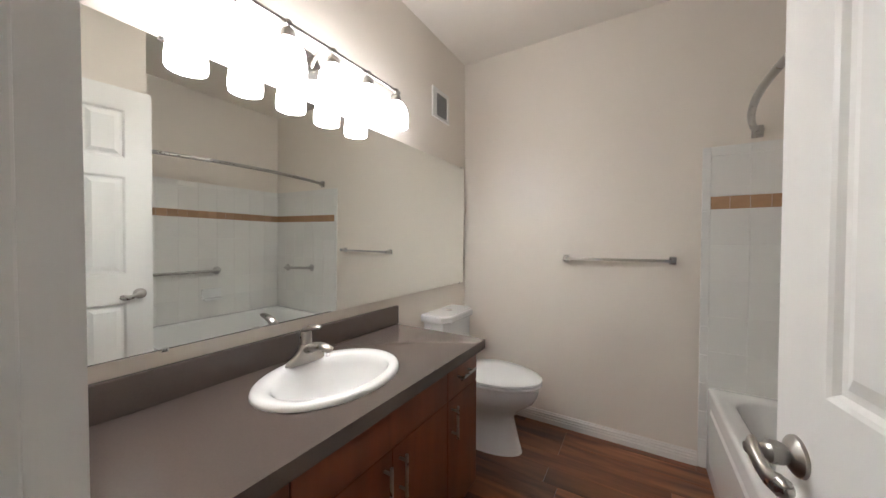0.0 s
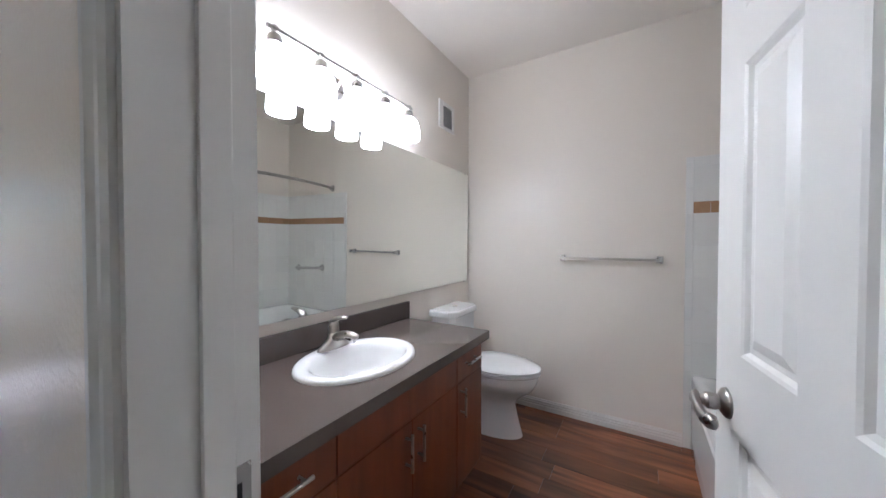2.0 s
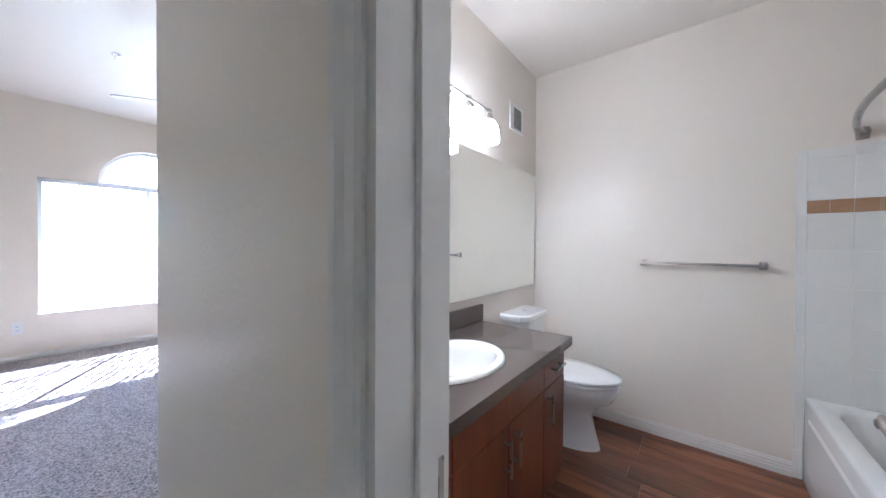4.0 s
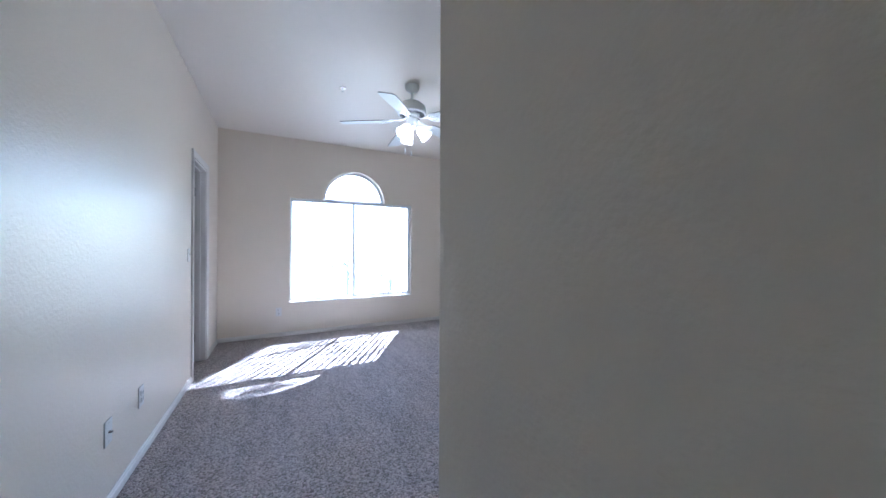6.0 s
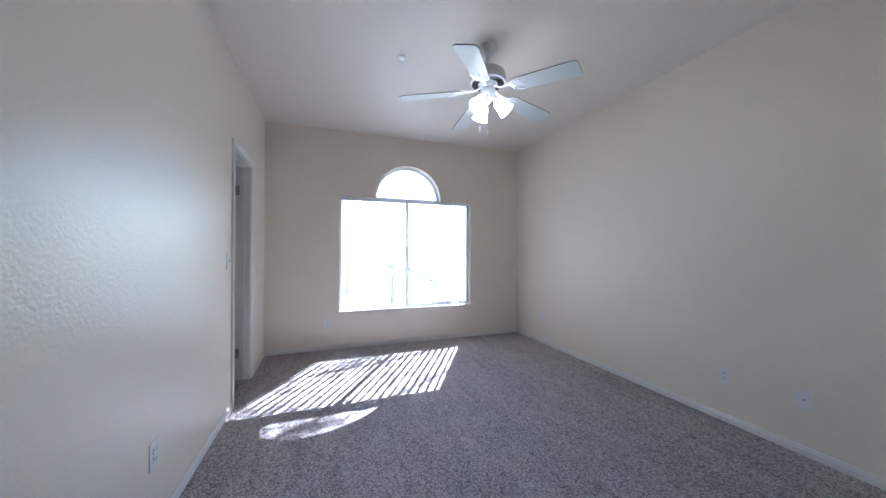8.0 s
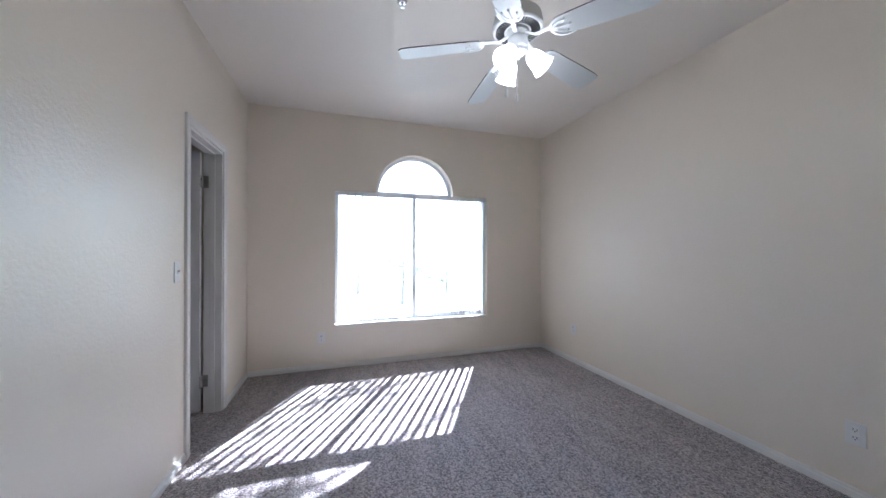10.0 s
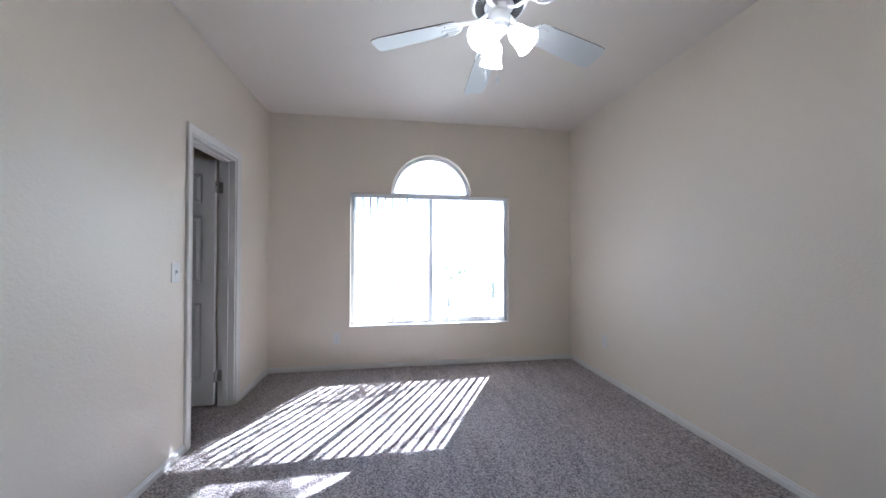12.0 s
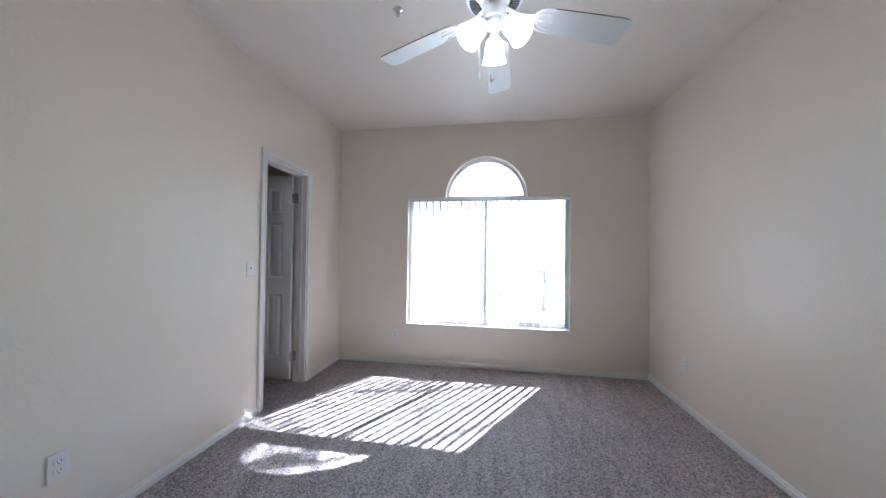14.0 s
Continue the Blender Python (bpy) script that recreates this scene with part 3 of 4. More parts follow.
# ---- ceiling fan ----
fan = thing("ceiling_fan", "white five-blade ceiling fan with three lit glass shades", "ceiling fan", at=(-3.29, 0.868, 0))
bm = B()
lathe(bm, [(0.0005, H), (0.065, H), (0.066, H - 0.02), (0.055, H - 0.045), (0.03, H - 0.062), (0.0005, H - 0.062)])
part("canopy", bm, FANWHITE, fan, smooth=40)
bm = B()
rod(bm, (0, 0, H - 0.13), (0, 0, H - 0.055), 0.012)
part("downrod", bm, FANWHITE, fan)
ZB = 2.45
bm = B()
lathe(bm, [(0.0005, ZB + 0.135), (0.03, ZB + 0.135), (0.085, ZB + 0.115), (0.125, ZB + 0.08), (0.135, ZB + 0.035), (0.135, ZB + 0.012), (0.128, ZB + 0.004), (0.0005, ZB + 0.004)], seg=40)
motor = part("motor_housing", bm, FANWHITE, fan, smooth=35)
bm = B()
for i in range(48):
    a = 2 * math.pi * i / 48
    q = pose(0, 0, ZB + 0.0005, 0, 0, math.degrees(a))
    v = [q @ Vector(p) for p in ((0.072, -0.0028, 0), (0.118, -0.0046, 0), (0.118, 0.0046, 0), (0.072, 0.0028, 0))]
    rings(bm, [[p + Vector((0, 0, dz)) for p in v] for dz in (0, 0.003)])
part("vent_slots", bm, DARK, motor)
bm = B()
lathe(bm, [(0.0005, ZB + 0.004), (0.06, ZB + 0.004), (0.06, ZB - 0.012), (0.045, ZB - 0.03), (0.054, ZB - 0.04), (0.054, ZB - 0.084), (0.05, ZB - 0.09), (0.046, ZB - 0.092), (0.044, ZB - 0.112), (0.03, ZB - 0.126), (0.012, ZB - 0.135), (0.011, ZB - 0.15), (0.0005, ZB - 0.156)], seg=32)
part("switch_housing", bm, FANWHITE, fan, smooth=35)
for k in range(5):
    a = 33 + 72 * k
    bm = B()
    out = [(0.215, 0.052), (0.25, 0.06), (0.42, 0.068), (0.6, 0.074), (0.635, 0.07), (0.65, 0.055)]
    loop = [(x, y) for x, y in out] + [(x, -y) for x, y in out[::-1]]
    q = pose(0, 0, ZB - 0.045, 0, 0, a) @ pose(0, 0, 0, 0, 4.5, 0) @ pose(0, 0, 0, -12, 0, 0)
    rings(bm, [[q @ Vector((x, y, z)) for x, y in loop] for z in (-0.003, 0.003)])
    o = part("blade", bm, BLADE, fan)
    o.data.materials.append(BLADE_EDGE)
    for p in o.data.polygons:
        if len(p.vertices) == 4:
            p.material_index = 1
    bm = B()
    q2 = pose(0, 0, ZB - 0.016, 0, 0, a)
    sweep(bm, [q2 @ Vector(p) for p in ((0.05, 0, -0.004), (0.1, 0, -0.034), (0.16, 0, -0.036), (0.2, 0, -0.036))], [0.014, 0.011, 0.011, 0.016], 10, 0.5)
    for s in (-1, 0, 1):
        sweep(bm, [q @ Vector((0.195, 0, -0.007)), q @ Vector((0.225, s * 0.03, -0.007)), q @ Vector((0.262 + 0.02 * (s == 0), s * 0.036, -0.007))], [0.009, 0.006, 0.006], 8, 0.4)
        ball(bm, q @ Vector((0.262 + 0.02 * (s == 0), s * 0.036, -0.007)), 0.006, 10)
    rim = [(0.3, 0.058), (0.262, 0.06), (0.226, 0.054), (0.2, 0.034), (0.19, 0.0)]
    sweep(bm, [q @ Vector((u, v, -0.006)) for u, v in rim + [(u, -v) for u, v in rim[-2::-1]]], [0.004] + [0.008] * 7 + [0.004], 8, 0.6)
    part("blade_iron", bm, FANWHITE, fan, smooth=50)
for a in (60, -60, 180):
    q = pose(0, 0, ZB - 0.098, 0, 0, a) @ pose(0.04, 0, 0, 180, 0, 0) @ pose(0, 0, 0, 0, 42, 0)
    bm = B()
    lathe(bm, [(0.012, -0.01), (0.014, 0.02), (0.022, 0.028), (0.022, 0.045), (0.0005, 0.045)], q, 18)
    arm = part("lamp_holder", bm, FANWHITE, fan, smooth=40)
    bm = B()
    pr = [(0.022, 0.036), (0.034, 0.046), (0.043, 0.066), (0.046, 0.092), (0.05, 0.12), (0.061, 0.146)]
    lathe(bm, pr + [(r - 0.003, z) for r, z in pr[::-1]], q, 28)
    part("shade", bm, FAN_SHADE, arm, "frosted white glass shade, lit", 50)
for x, y, z in ((0.006, -0.07, 2.082), (0.012, -0.012, 2.064)):
    bm = B()
    rod(bm, (x, y, z + 0.045), (x, y, ZB - 0.09), 0.0012, seg=6)
    lathe(bm, [(0.0005, z + 0.045), (0.006, z + 0.04), (0.008, z + 0.015), (0.005, z), (0.0005, z)], Matrix.Translation((x, y, 0)), 12)
    part("pull_chain", bm, FANWHITE, fan)

# ---- vanity ----
ZC, XC, YV0, YV1 = 0.76, -0.424, YD + 0.002, 1.53
van = thing("vanity_cabinet", "cherry-stained wood vanity cabinet with flat doors", "vanity", at=(0, 0, 0))
xf = XC - 0.03
bm = B()
for a0, a1, b0, b1, c0, c1 in ((XM + 0.002, xf - 0.019, YV0, YV0 + 0.018, 0.1, ZC - 0.042), (XM + 0.002, xf - 0.019, YV1 - 0.043, YV1 - 0.025, 0.1, ZC - 0.042),
                               (XM + 0.002, XM + 0.012, YV0 + 0.018, YV1 - 0.043, 0.1, ZC - 0.042), (XM + 0.012, xf - 0.019, YV0 + 0.018, YV1 - 0.043, 0.1, 0.118)):
    box(bm, a0, b0, c0, a1, b1, c1)
box(bm, XM + 0.002, YV0, 0.0, xf - 0.09, YV1 - 0.025, 0.1)
part("body", bm, CABINET, van)


def front(kind, y0, y1, z0, z1, pull):
    bm = B()
    box(bm, xf - 0.0185, y0 + 0.002, z0 + 0.002, xf, y1 - 0.002, z1 - 0.002, 0.0025)
    o = part(kind, bm, CABINET, van)
    if pull:
        py, pz, upright = pull
        bm = B()
        d = Vector((0, 0, 0.065)) if upright else Vector((0, 0.065, 0))
        c = Vector((xf + 0.028, py, pz))
        rod(bm, c - d, c + d, 0.0055, seg=14)
        for s in (-0.7, 0.7):
            rod(bm, (xf - 0.001, *(c + d * s).yz), c + d * s, 0.0045, seg=10)
        part("handle", bm, NICKEL, o, "brushed nickel bar handle")


ZT, ZM = ZC - 0.045, 0.582
front("drawer", 1.243, YV1 - 0.026, ZM, ZT, (1.37, 0.655, False))
front("door", 1.243, YV1 - 0.026, 0.11, ZM, (1.276, 0.495, True))
front("false_front", 0.587, 1.243, ZM, ZT, None)
front("door", 0.916, 1.243, 0.11, ZM, (0.951, 0.49, True))
front("door", 0.587, 0.916, 0.11, ZM, (0.881, 0.49, True))
front("drawer", YV0 + 0.01, 0.587, ZM, ZT, (0.43, 0.655, False))
front("door", YV0 + 0.01, 0.587, 0.11, ZM, (0.552, 0.49, True))

SX, SY = -0.69, 0.893
RA, RB = 0.195, 0.248
ctr = thing("countertop", "taupe laminate vanity countertop with backsplash", "countertop")
bm = B()
angs = sorted([2 * math.pi * i / 72 for i in range(72)] + [math.atan2(y - SY, x - SX) % (2 * math.pi) for x in (XM + 0.003, XC) for y in (YV0, YV1)])
inner, outer = [], []
for a in angs:
    c, s = math.cos(a), math.sin(a)
    k = min((XC - SX) / c if c > 1e-6 else (XM + 0.003 - SX) / c if c < -1e-6 else 9, (YV1 - SY) / s if s > 1e-6 else (YV0 - SY) / s if s < -1e-6 else 9)
    outer.append((SX + k * c, SY + k * s))
    inner.append((SX + 0.9 * RA * c, SY + 0.9 * RB * s))
rings(bm, [[(x, y, z) for x, y in lp] for lp, z in ((inner, ZC), (outer, ZC), (outer, ZC - 0.042), (inner, ZC - 0.042))], closed=True)
part("slab", bm, COUNTER, ctr)
bm = B()
box(bm, XM + 0.002, YV0, ZC + 0.0005, XM + 0.021, YV1 + 0.012, ZC + 0.098, 0.002)
part("backsplash", bm, COUNTER, ctr)
sink = thing("sink", "white oval drop-in porcelain sink in the countertop", "sink", at=(SX, SY, ZC))
bm = B()
pr = [(0.93, -0.004), (1.0, 0.0005), (1.0, 0.006), (0.985, 0.013), (0.95, 0.017), (0.84, 0.015), (0.79, 0.008), (0.75, -0.02), (0.68, -0.075), (0.55, -0.115), (0.32, -0.135), (0.1, -0.14), (0.02, -0.14)]
rings(bm, [[(RA * r * math.cos(a) + (0.018 * (1 - r) * 3 if i > 5 else 0), RB * r * math.sin(a), z) for a in [2 * math.pi * k / 64 for k in range(64)]] for i, (r, z) in enumerate(pr)], caps=False)
part("basin", bm, PORCELAIN, sink, smooth=60)
bm = B()
lathe(bm, [(0.024, -0.139), (0.024, -0.136), (0.016, -0.137), (0.0005, -0.137)], Matrix.Translation((0.04, 0, 0)), 24)
part("drain", bm, CHROME, sink, smooth=40)

fau = thing("faucet", "brushed nickel single-lever bathroom faucet on the sink", "faucet", at=(-0.842, SY + 0.01, ZC + 0.0165))
bm = B()
rings(bm, [[(cx + ax * math.cos(a), ay * math.sin(a), z) for a in [2 * math.pi * i / 36 for i in range(36)]]
           for cx, ax, ay, z in ((0, 0.027, 0.078, 0), (0, 0.027, 0.078, 0.005), (0, 0.0255, 0.073, 0.011), (0.001, 0.024, 0.056, 0.021), (0.002, 0.0235, 0.039, 0.034), (0.003, 0.0235, 0.029, 0.047), (0.003, 0.022, 0.0235, 0.058), (0.002, 0.019, 0.019, 0.064))])
part("base", bm, NICKEL, fau, smooth=50)
bm = B()
sweep(bm, [(0.0, 0, 0.034), (0.02, 0, 0.047), (0.045, 0, 0.058), (0.075, 0, 0.065), (0.105, 0, 0.066), (0.126, 0, 0.062), (0.132, 0, 0.059)], [0.022, 0.0235, 0.022, 0.0195, 0.0175, 0.016, 0.009], 20, 0.72)
spout = part("spout", bm, NICKEL, fau, smooth=50)
bm = B()
rod(bm, (0.113, 0, 0.04), (0.113, 0, 0.058), 0.0105, 0.0115)
part("aerator", bm, CHROME, spout, smooth=40)
bm = B()
lathe(bm, [(0.021, 0.06), (0.0205, 0.075), (0.02, 0.092), (0.019, 0.104), (0.013, 0.112), (0.0005, 0.113)], Matrix(), 24)
sweep(bm, [(-0.014, 0, 0.092), (-0.008, 0, 0.106), (0.008, 0, 0.117), (0.03, 0, 0.125), (0.056, 0, 0.13), (0.072, 0, 0.131), (0.078, 0, 0.131)], [0.012, 0.017, 0.018, 0.016, 0.0135, 0.011, 0.006], 16, 0.62)
part("lever", bm, NICKEL, fau, smooth=50)

# ---- mirror ----
MM = pose(XM + 0.017, 1.285, 1.325, 0, 0.0, 0.45) @ pose(0, 0, 0, 0, 0.6, 0)
mir = thing("mirror", "large frameless wall mirror above the vanity", "mirror")
bm = B()
box(bm, -0.003, -1.03, -0.42, 0.003, 1.03, 0.42)
glass = part("glass", bm, MIRROR, mir)
glass.data.materials.append(MIRROR_EDGE)
for p in glass.data.polygons:
    if abs(p.normal.x) < 0.9:
        p.material_index = 1
for y in (-0.75, 0.98):
    for z in (-0.42, 0.42):
        bm = B()
        s = 1 if z > 0 else -1
        box(bm, -0.01, y - 0.008, z - 0.006, 0.006, y + 0.008, z + 0.006, 0.002)
        part("clip", bm, CHROME, mir)
mir.matrix_world = MM

# ---- vanity light ----
vl = thing("vanity_light", "brushed nickel five-lamp vanity light with lit glass shades", "vanity light")
LX, LZ = XM + 0.155, 1.906
bm = B()
rod(bm, (LX, 0.615, LZ), (LX, 1.385, LZ), 0.0075)
part("bar", bm, NICKEL, vl, smooth=40)
bm = B()
q = Matrix.Translation((XM + 0.001, 1.0, LZ - 0.01)) @ Vector((1, 0, 0)).to_track_quat("Z", "Y").to_matrix().to_4x4()
lathe(bm, [(0.0005, 0.03), (0.025, 0.03), (0.03, 0.02), (0.052, 0.016), (0.058, 0.006), (0.06, 0.0)], q, 32)
part("canopy", bm, NICKEL, vl, smooth=40)
bm = B()
sweep(bm, [(XM + 0.02, 1.0, LZ - 0.03), (XM + 0.05, 1.0, LZ + 0.005), (XM + 0.09, 1.0, LZ + 0.028), (XM + 0.125, 1.0, LZ + 0.022), (LX, 1.0, LZ + 0.004)], 0.007)
part("arm", bm, NICKEL, vl, smooth=50)
for i in range(5):
    y = 0.64 + 0.18 * i
    bm = B()
    ball(bm, (LX, y, LZ), 0.0135)
    rod(bm, (LX, y, LZ - 0.03), (LX, y, LZ), 0.006)
    lathe(bm, [(0.0005, LZ - 0.018), (0.017, LZ - 0.02), (0.0225, LZ - 0.03), (0.0225, LZ - 0.055), (0.0005, LZ - 0.055)], Matrix.Translation((LX, y, 0)), 24)
    h = part("lamp_holder", bm, NICKEL, vl, smooth=40)
    bm = B()
    pr = [(0.0235, LZ - 0.05), (0.036, LZ - 0.062), (0.05, LZ - 0.085), (0.055, LZ - 0.115), (0.057, LZ - 0.145), (0.055, LZ - 0.166)]
    lathe(bm, pr + [(r - 0.003, z) for r, z in pr[::-1]], Matrix.Translation((LX, y, 0)), 32)
    part("shade", bm, BATH_SHADE, h, "frosted glass shade, lit", 50)

# ---- vent ----
vent = thing("wall_vent", "white louvred exhaust vent on the wall", "vent")
bm = B()
y0, y1, z0, z1 = 1.895, 2.1, 2.005, 2.195
for a, b, c, d in ((y0, y0 + 0.05, z0, z1), (y1 - 0.022, y1, z0, z1), (y0 + 0.05, y1 - 0.022, z0, z0 + 0.022), (y0 + 0.05, y1 - 0.022, z1 - 0.022, z1)):
    box(bm, XM + 0.001, a, c, XM + 0.012, b, d, 0.002)
part("frame", bm, PLATE, vent)
bm = B()
box(bm, XM + 0.0005, y0 + 0.05, z0 + 0.022, XM + 0.003, y1 - 0.022, z1 - 0.022)
part("backing", bm, DARK, vent)
for i in range(11):
    z = z0 + 0.03 + i * 0.0128
    bm = B()
    rings(bm, [[(XM + 0.005, y, z + 0.005), (XM + 0.012, y, z), (XM + 0.012, y, z + 0.004), (XM + 0.005, y, z + 0.009)] for y in (y0 + 0.05, y1 - 0.022)])
    part("slat", bm, PLATE, vent)

# ---- toilet ----
TY = 1.96
toi = thing("toilet", "white porcelain toilet with closed lid and push button", "toilet", at=(XM - 0.004, TY, 0))


def oval(cx, ax, ay, z, n=40, egg=0.16):
    return [(cx + ax * math.cos(a), ay * math.sin(a) * (1 - egg * math.cos(a)), z) for a in [2 * math.pi * k / n for k in range(n)]]


bm = B()
rings(bm, [oval(0.355, 0.225, 0.105, 0.0, egg=0.0), oval(0.355, 0.22, 0.102, 0.02, egg=0.0), oval(0.352, 0.2, 0.092, 0.1, egg=0.0), oval(0.35, 0.18, 0.082, 0.2, egg=0.05), oval(0.375, 0.192, 0.1, 0.245), oval(0.42, 0.222, 0.148, 0.3), oval(0.432, 0.234, 0.17, 0.345), oval(0.436, 0.238, 0.178, 0.385), oval(0.436, 0.23, 0.172, 0.397)])
box(bm, 0.03, -0.11, 0.22, 0.3, 0.11, 0.375, 0.02)
part("bowl", bm, PORCELAIN, toi, smooth=50)
bm = B()
rings(bm, [oval(0.446, 0.238, 0.182, 0.400), oval(0.446, 0.243, 0.187, 0.406), oval(0.446, 0.241, 0.185, 0.418), oval(0.446, 0.232, 0.176, 0.420)])
part("seat", bm, PORCELAIN, toi, smooth=40)
bm = B()
rings(bm, [oval(0.446, 0.236, 0.18, 0.423), oval(0.446, 0.244, 0.188, 0.427), oval(0.446, 0.243, 0.187, 0.436), oval(0.446, 0.225, 0.17, 0.444), oval(0.446, 0.12, 0.09, 0.448)])
part("lid", bm, PORCELAIN, toi, smooth=50)
for y in (-0.07, 0.07):
    bm = B()
    rod(bm, (0.225, y - 0.02, 0.42), (0.225, y + 0.02, 0.42), 0.012, seg=12)
    part("lid_hinge", bm, PORCELAIN, toi)
bm = B()
rings(bm, [[(x + dx, y, z) for x, y in ((0.015, -w), (0.015, w), (0.15, w), (0.175, w - 0.04), (0.175, -w + 0.04), (0.15, -w))] for w, z, dx in ((0.15, 0.376, 0), (0.165, 0.41, 0.004), (0.172, 0.72, 0.006))])
part("tank", bm, PORCELAIN, toi, smooth=30)
bm = B()
rings(bm, [[(x + (x > 0.1) * d, y * (1 + d * 4), z) for x, y in ((0.012, -0.19), (0.012, 0.19), (0.155, 0.19), (0.2, 0.135), (0.2, -0.135), (0.155, -0.19))] for z, d in ((0.7215, -0.004), (0.727, 0), (0.754, 0), (0.764, -0.008))])
part("tank_lid", bm, PORCELAIN, toi, smooth=30)
bm = B()
lathe(bm, [(0.02, 0.763), (0.02, 0.768), (0.017, 0.77), (0.0005, 0.769)], Matrix.Translation((0.1, 0, 0)), 24)
part("flush_button", bm, CHROME, toi, "chrome flush button", 40)


# ---- bars ----
def mount(bm, p, n, r):
    q = Matrix.Translation(p) @ Vector(n).to_track_quat("Z", "Y").to_matrix().to_4x4()
    lathe(bm, [(r, 0.0), (r, 0.004), (r * 0.8, 0.008), (0.0005, 0.009)], q, 20)


tb = thing("towel_bar", "chrome towel bar with square posts on the wall", "towel bar")
bm = B()
rings(bm, [[(x, YF - 0.058 + dy, 1.102 + dz) for dy, dz in ((-0.008, -0.008), (0.008, -0.008), (0.008, 0.008), (-0.008, 0.008))] for x in (-0.219, 0.328)])
part("bar", bm, CHROME, tb)
for x in (-0.223, 0.333):
    bm = B()
    box(bm, x - 0.017, YF - 0.009, 1.102 - 0.022, x + 0.017, YF - 0.0005, 1.102 + 0.022, 0.003)
    box(bm, x - 0.011, YF - 0.07, 1.102 - 0.014, x + 0.011, YF - 0.009, 1.102 + 0.014, 0.003)
    part("post", bm, CHROME, tb)


def grab_bar(p0, p1, n, label):
    ob = thing("grab_bar", label, "grab bar", "grab bars of the tub")
    p0, p1, n = Vector(p0), Vector(p1), Vector(n)
    d = (p1 - p0).normalized()
    bm = B()
    sweep(bm, [p0, p0 + n * 0.03, p0 + n * 0.045 + d * 0.012, p0 + n * 0.05 + d * 0.04, p1 + n * 0.05 - d * 0.04, p1 + n * 0.045 - d * 0.012, p1 + n * 0.03, p1], 0.014, 14)
    part("bar", bm, STEEL, ob, smooth=60)
    for p in (p0, p1):
        bm = B()
        mount(bm, p, n, 0.037)
        part("flange", bm, STEEL, ob, smooth=40)


grab_bar((XB - 0.009, 1.12, 0.88), (XB - 0.009, 1.73, 0.88), (-1, 0, 0), "long satin steel grab bar on the tiled wall")
grab_bar((0.82, YF - 0.009, 0.9), (1.22, YF - 0.009, 0.88), (0, -1, 0), "short satin steel grab bar on the tiled wall")
sr = thing("shower_rod", "curved brushed nickel shower rod over the tub", "shower rod")
bm = B()
ry0, ry1, rx, rz = YT + 0.012, YF - 0.012, 0.665, 1.75
sweep(bm, [(rx - 0.13 * math.sin(math.pi * i / 16) ** 0.8, ry0 + (ry1 - ry0) * i / 16, rz) for i in range(17)], 0.0135, 14)
part("rod", bm, NICKEL, sr, smooth=60)
for y, n in ((YT - 0.001, 1), (YF - 0.001, -1)):
    bm = B()
    box(bm, rx - 0.022, min(y, y + n * 0.012), rz - 0.03, rx + 0.022, max(y, y + n * 0.012), rz + 0.03, 0.004)
    rod(bm, (rx, y + n * 0.01, rz), (rx, y + n * 0.035, rz), 0.019)
    part("flange", bm, NICKEL, sr, smooth=40)

# ---- tub ----
tub = thing("bathtub", "white enamel alcove bathtub with a plain apron", "bathtub")
TX0, TX1, TZ = 0.492, XB - 0.002, 0.44
cx, cy = (TX0 + TX1) / 2 + 0.01, (YT + YF) / 2


def rect(gx, gy, z, r, n=6):
    ax, ay = (TX1 - TX0) / 2 - gx, (YF - YT) / 2 - 0.003 - gy
    out = []
    for sx, sy, a0 in ((1, 1, 0), (-1, 1, 90), (-1, -1, 180), (1, -1, 270)):
        for k in range(n + 1):
            a = radians(a0 + 90 * k / n)
            out.append(((TX0 + TX1) / 2 + sx * (ax - r) + r * math.cos(a), cy + sy * (ay - r) + r * math.sin(a), z))
    return out


bm = B()
rings(bm, [rect(0, 0, 0.0, 0.004), rect(0, 0, 0.03, 0.004), rect(0, 0, TZ - 0.02, 0.004), rect(0.006, 0.002, TZ - 0.004, 0.01), rect(0.016, 0.01, TZ, 0.02), rect(0.07, 0.08, TZ - 0.002, 0.12), rect(0.08, 0.09, TZ - 0.014, 0.13), rect(0.12, 0.14, 0.2, 0.14), rect(0.17, 0.2, 0.1, 0.14), rect(0.22, 0.26, 0.09, 0.12)])
part("shell", bm, TUBMAT, tub, smooth=50)
bm = B()
rings(bm, [[(TX0 - 0.006 * s, y, z) for y, z in ((YT + 0.1 + o, 0.08 + o), (YF - 0.1 - o, 0.08 + o), (YF - 0.1 - o, 0.36 - o), (YT + 0.1 + o, 0.36 - o))] for s, o in ((0, 0), (1, 0.015))])
part("apron_panel", bm, TUBMAT, tub)
soap = thing("soap_dish", "white ceramic soap dish on the tiled wall", "soap dish")
bm = B()
box(bm, XB - 0.03, 1.6, 0.6, XB - 0.008, 1.76, 0.71, 0.008)
part("back", bm, PORCELAIN, soap, smooth=40)
bm = B()
box(bm, XB - 0.075, 1.605, 0.6, XB - 0.03, 1.755, 0.625, 0.01)
part("tray", bm, PORCELAIN, soap, smooth=40)

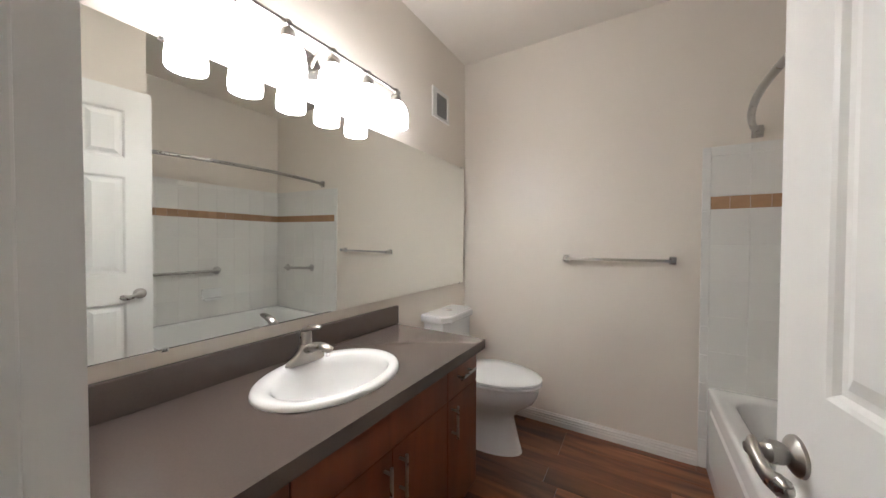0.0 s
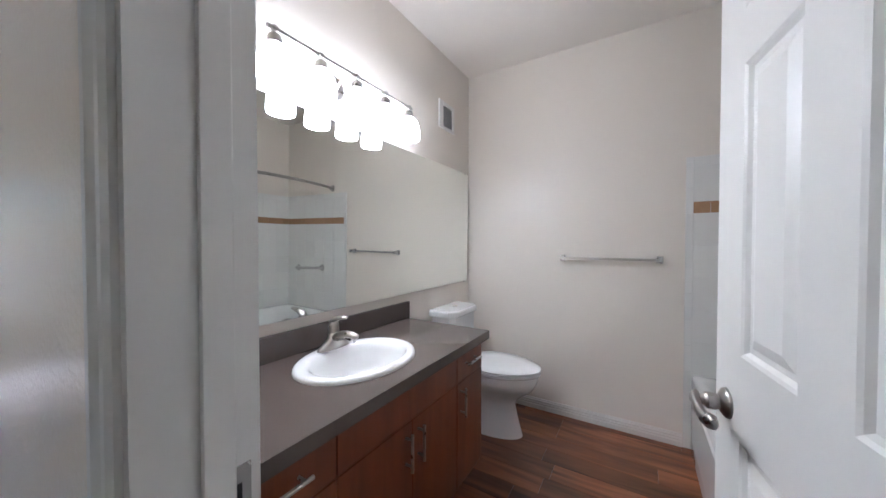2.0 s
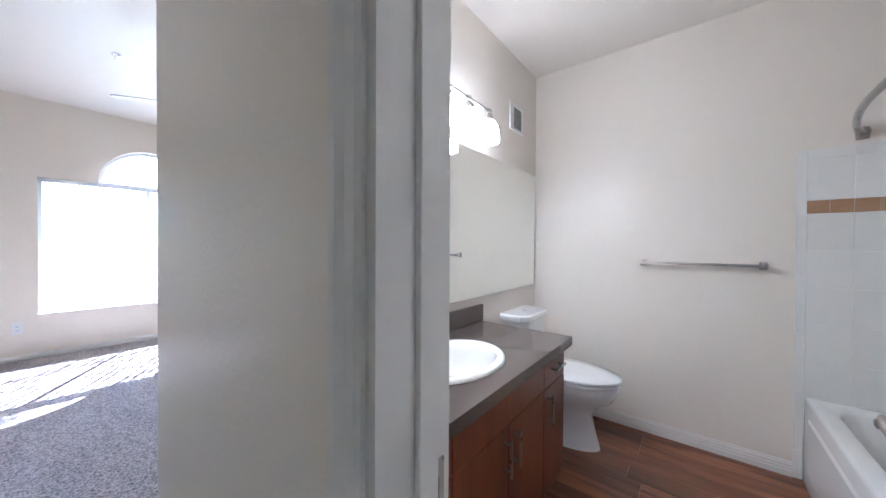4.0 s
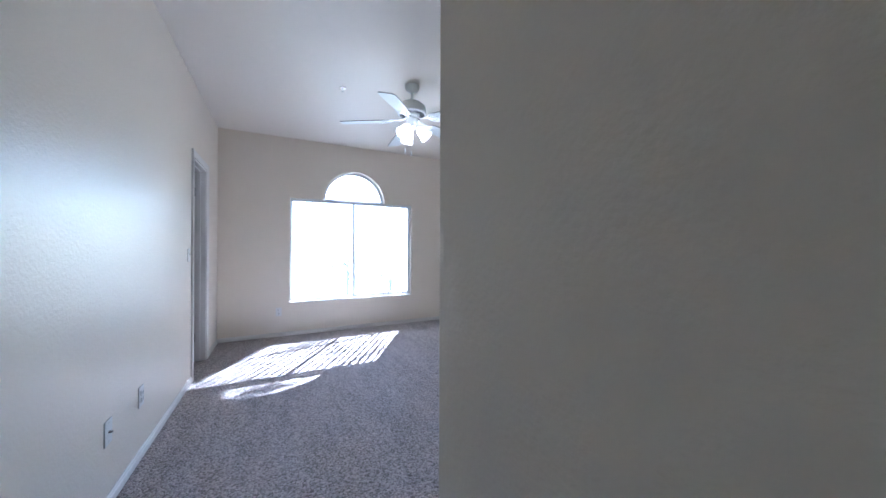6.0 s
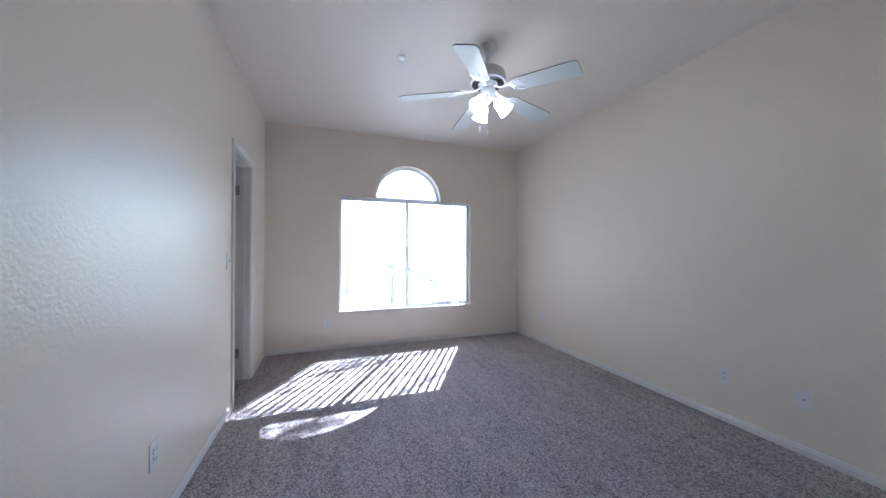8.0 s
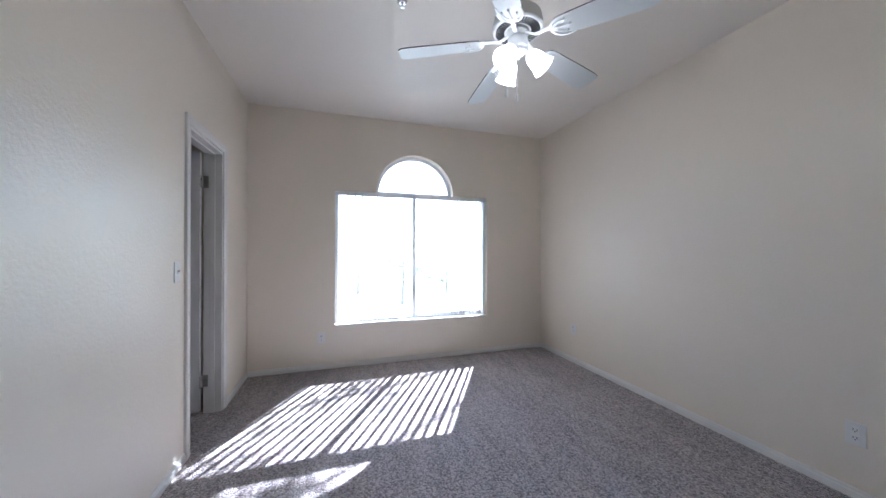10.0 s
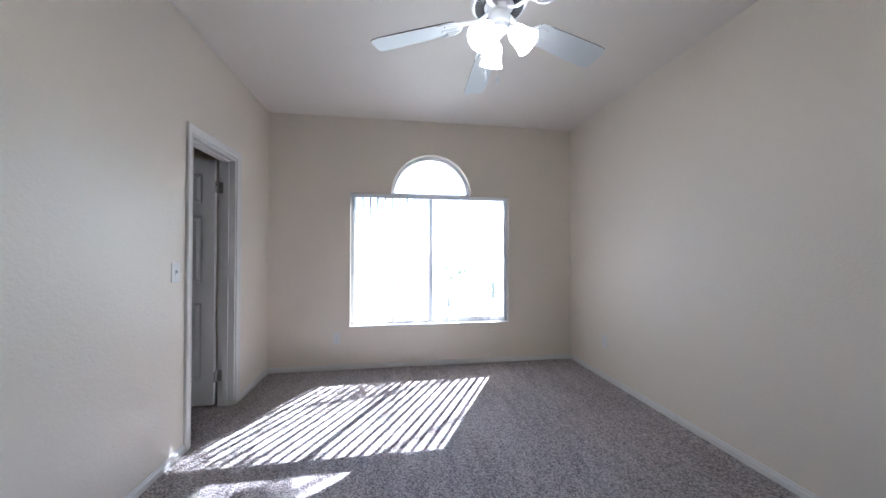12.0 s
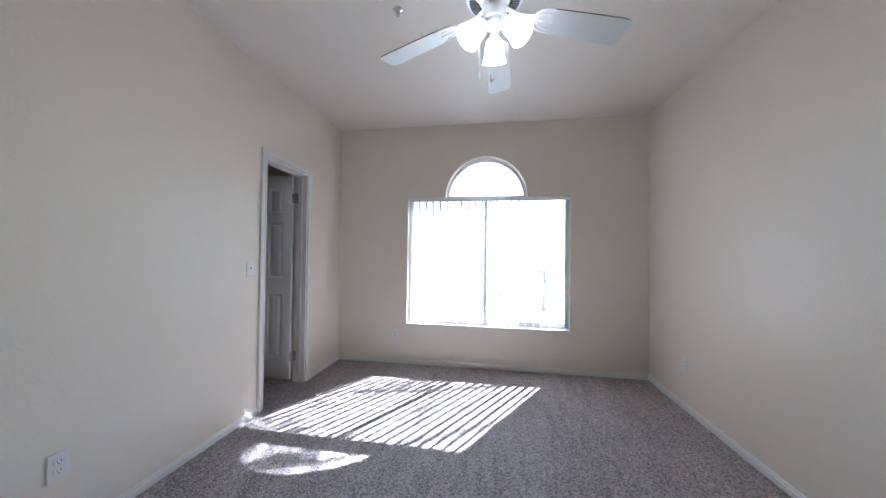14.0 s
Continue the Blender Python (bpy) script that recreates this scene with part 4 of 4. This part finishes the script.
# ---- tiled surround ----
TZ0, TB0, TB1, TZ1 = 0.445, 1.375, 1.442, 1.70
sur = thing("wall_tile_surround", "glossy white tile surround with a brown accent band", "tile wall", kind="structure")
bm = B()
box(bm, 0.455, YF - 0.004, 0.0, XB + 0.01, YF + 0.001, TZ1), box(bm, XB + 0.001, YT, TZ0 - 0.3, XB + 0.0125, YF - 0.004, TZ1)
box(bm, 0.565, YT - 0.0125, TZ0 - 0.3, XB + 0.001, YT - 0.003, TZ1)
part("grout_bed", bm, GROUT, sur)
shared = {}


def piece(name, w, h, mat, m, d=0.003):
    key = (name, round(w, 3), round(h, 3))
    if key not in shared:
        bm = B()
        f = lambda e, z: [(-w / 2 + e, -h / 2 + e, z), (w / 2 - e, -h / 2 + e, z), (w / 2 - e, h / 2 - e, z), (-w / 2 + e, h / 2 - e, z)]
        rings(bm, [f(0, 0), f(0, d - 0.001), f(0.0015, d)])
        o = part(name, bm, mat, sur)
        shared[key] = o.data
    else:
        o = new(name, shared[key])
        o.parent = sur
    o.matrix_local = m
    return o


G = 0.0016
rows = [(TZ0 + 0.186 * i, TZ0 + 0.186 * (i + 1)) for i in range(5)]
rnd = random.Random(4)
for origin, yaw, length in (((0.49, YF - 0.004), 0, XB - 0.49), ((XB + 0.001, YF - 0.005), -90, YF - YT), ((XB, YT - 0.003), 180, XB - 0.60)):
    base = pose(origin[0], origin[1], 0, 90, 0, yaw)
    nx = round(length / 0.152)
    w = length / nx
    def tl(name, u, z0, z1, ww, mat):
        j = pose(0, 0, 0, rnd.uniform(-.25, .25), rnd.uniform(-.25, .25), 0)
        piece(name, ww - G, z1 - z0 - G, mat, base @ pose(u, (z0 + z1) / 2, 0) @ j)
    for i in range(nx):
        for z0, z1 in rows + [(TB1, TZ1 - 0.05), (TZ1 - 0.05, TZ1)]:
            tl("tile", (i + 0.5) * w, z0, z1, w, TILE)
        for k in (0.25, 0.75):
            tl("band_tile", (i + k) * w, TB0, TB1, w / 2, BAND)
base = pose(0.4725, YF - 0.004, 0, 90, 0, 0)
z = 0.0
while z < TZ1 - 0.03:
    z1 = min(z + 0.152, TZ1)
    piece("edge_tile", 0.035 - G, z1 - z - G, TILE, base @ pose(0, (z + z1) / 2, 0), 0.0045)
    z = z1

# ---- bathroom floor planks ----
pl = {}
rnd = random.Random(9)
y, row = YB + 0.062, 0
while y < YF - 0.001:
    y1 = min(y + 0.125, YF - 0.001)
    x = XM + 0.002 - rnd.uniform(0.1, 0.9)
    while x < XT:
        xe = x + 0.92
        a, b = max(x, XM + 0.002), min(xe, XT - 0.002)
        if b - a > 0.02:
            bm = B()
            box(bm, a + 0.0006, y + 0.0006, -0.011, b - 0.0006, y1 - 0.0006, rnd.uniform(-0.0006, 0.0002), 0.0012, 1)
            part("plank", bm, PLANK, floor_bath)
        x = xe
    y, row = y1, row + 1
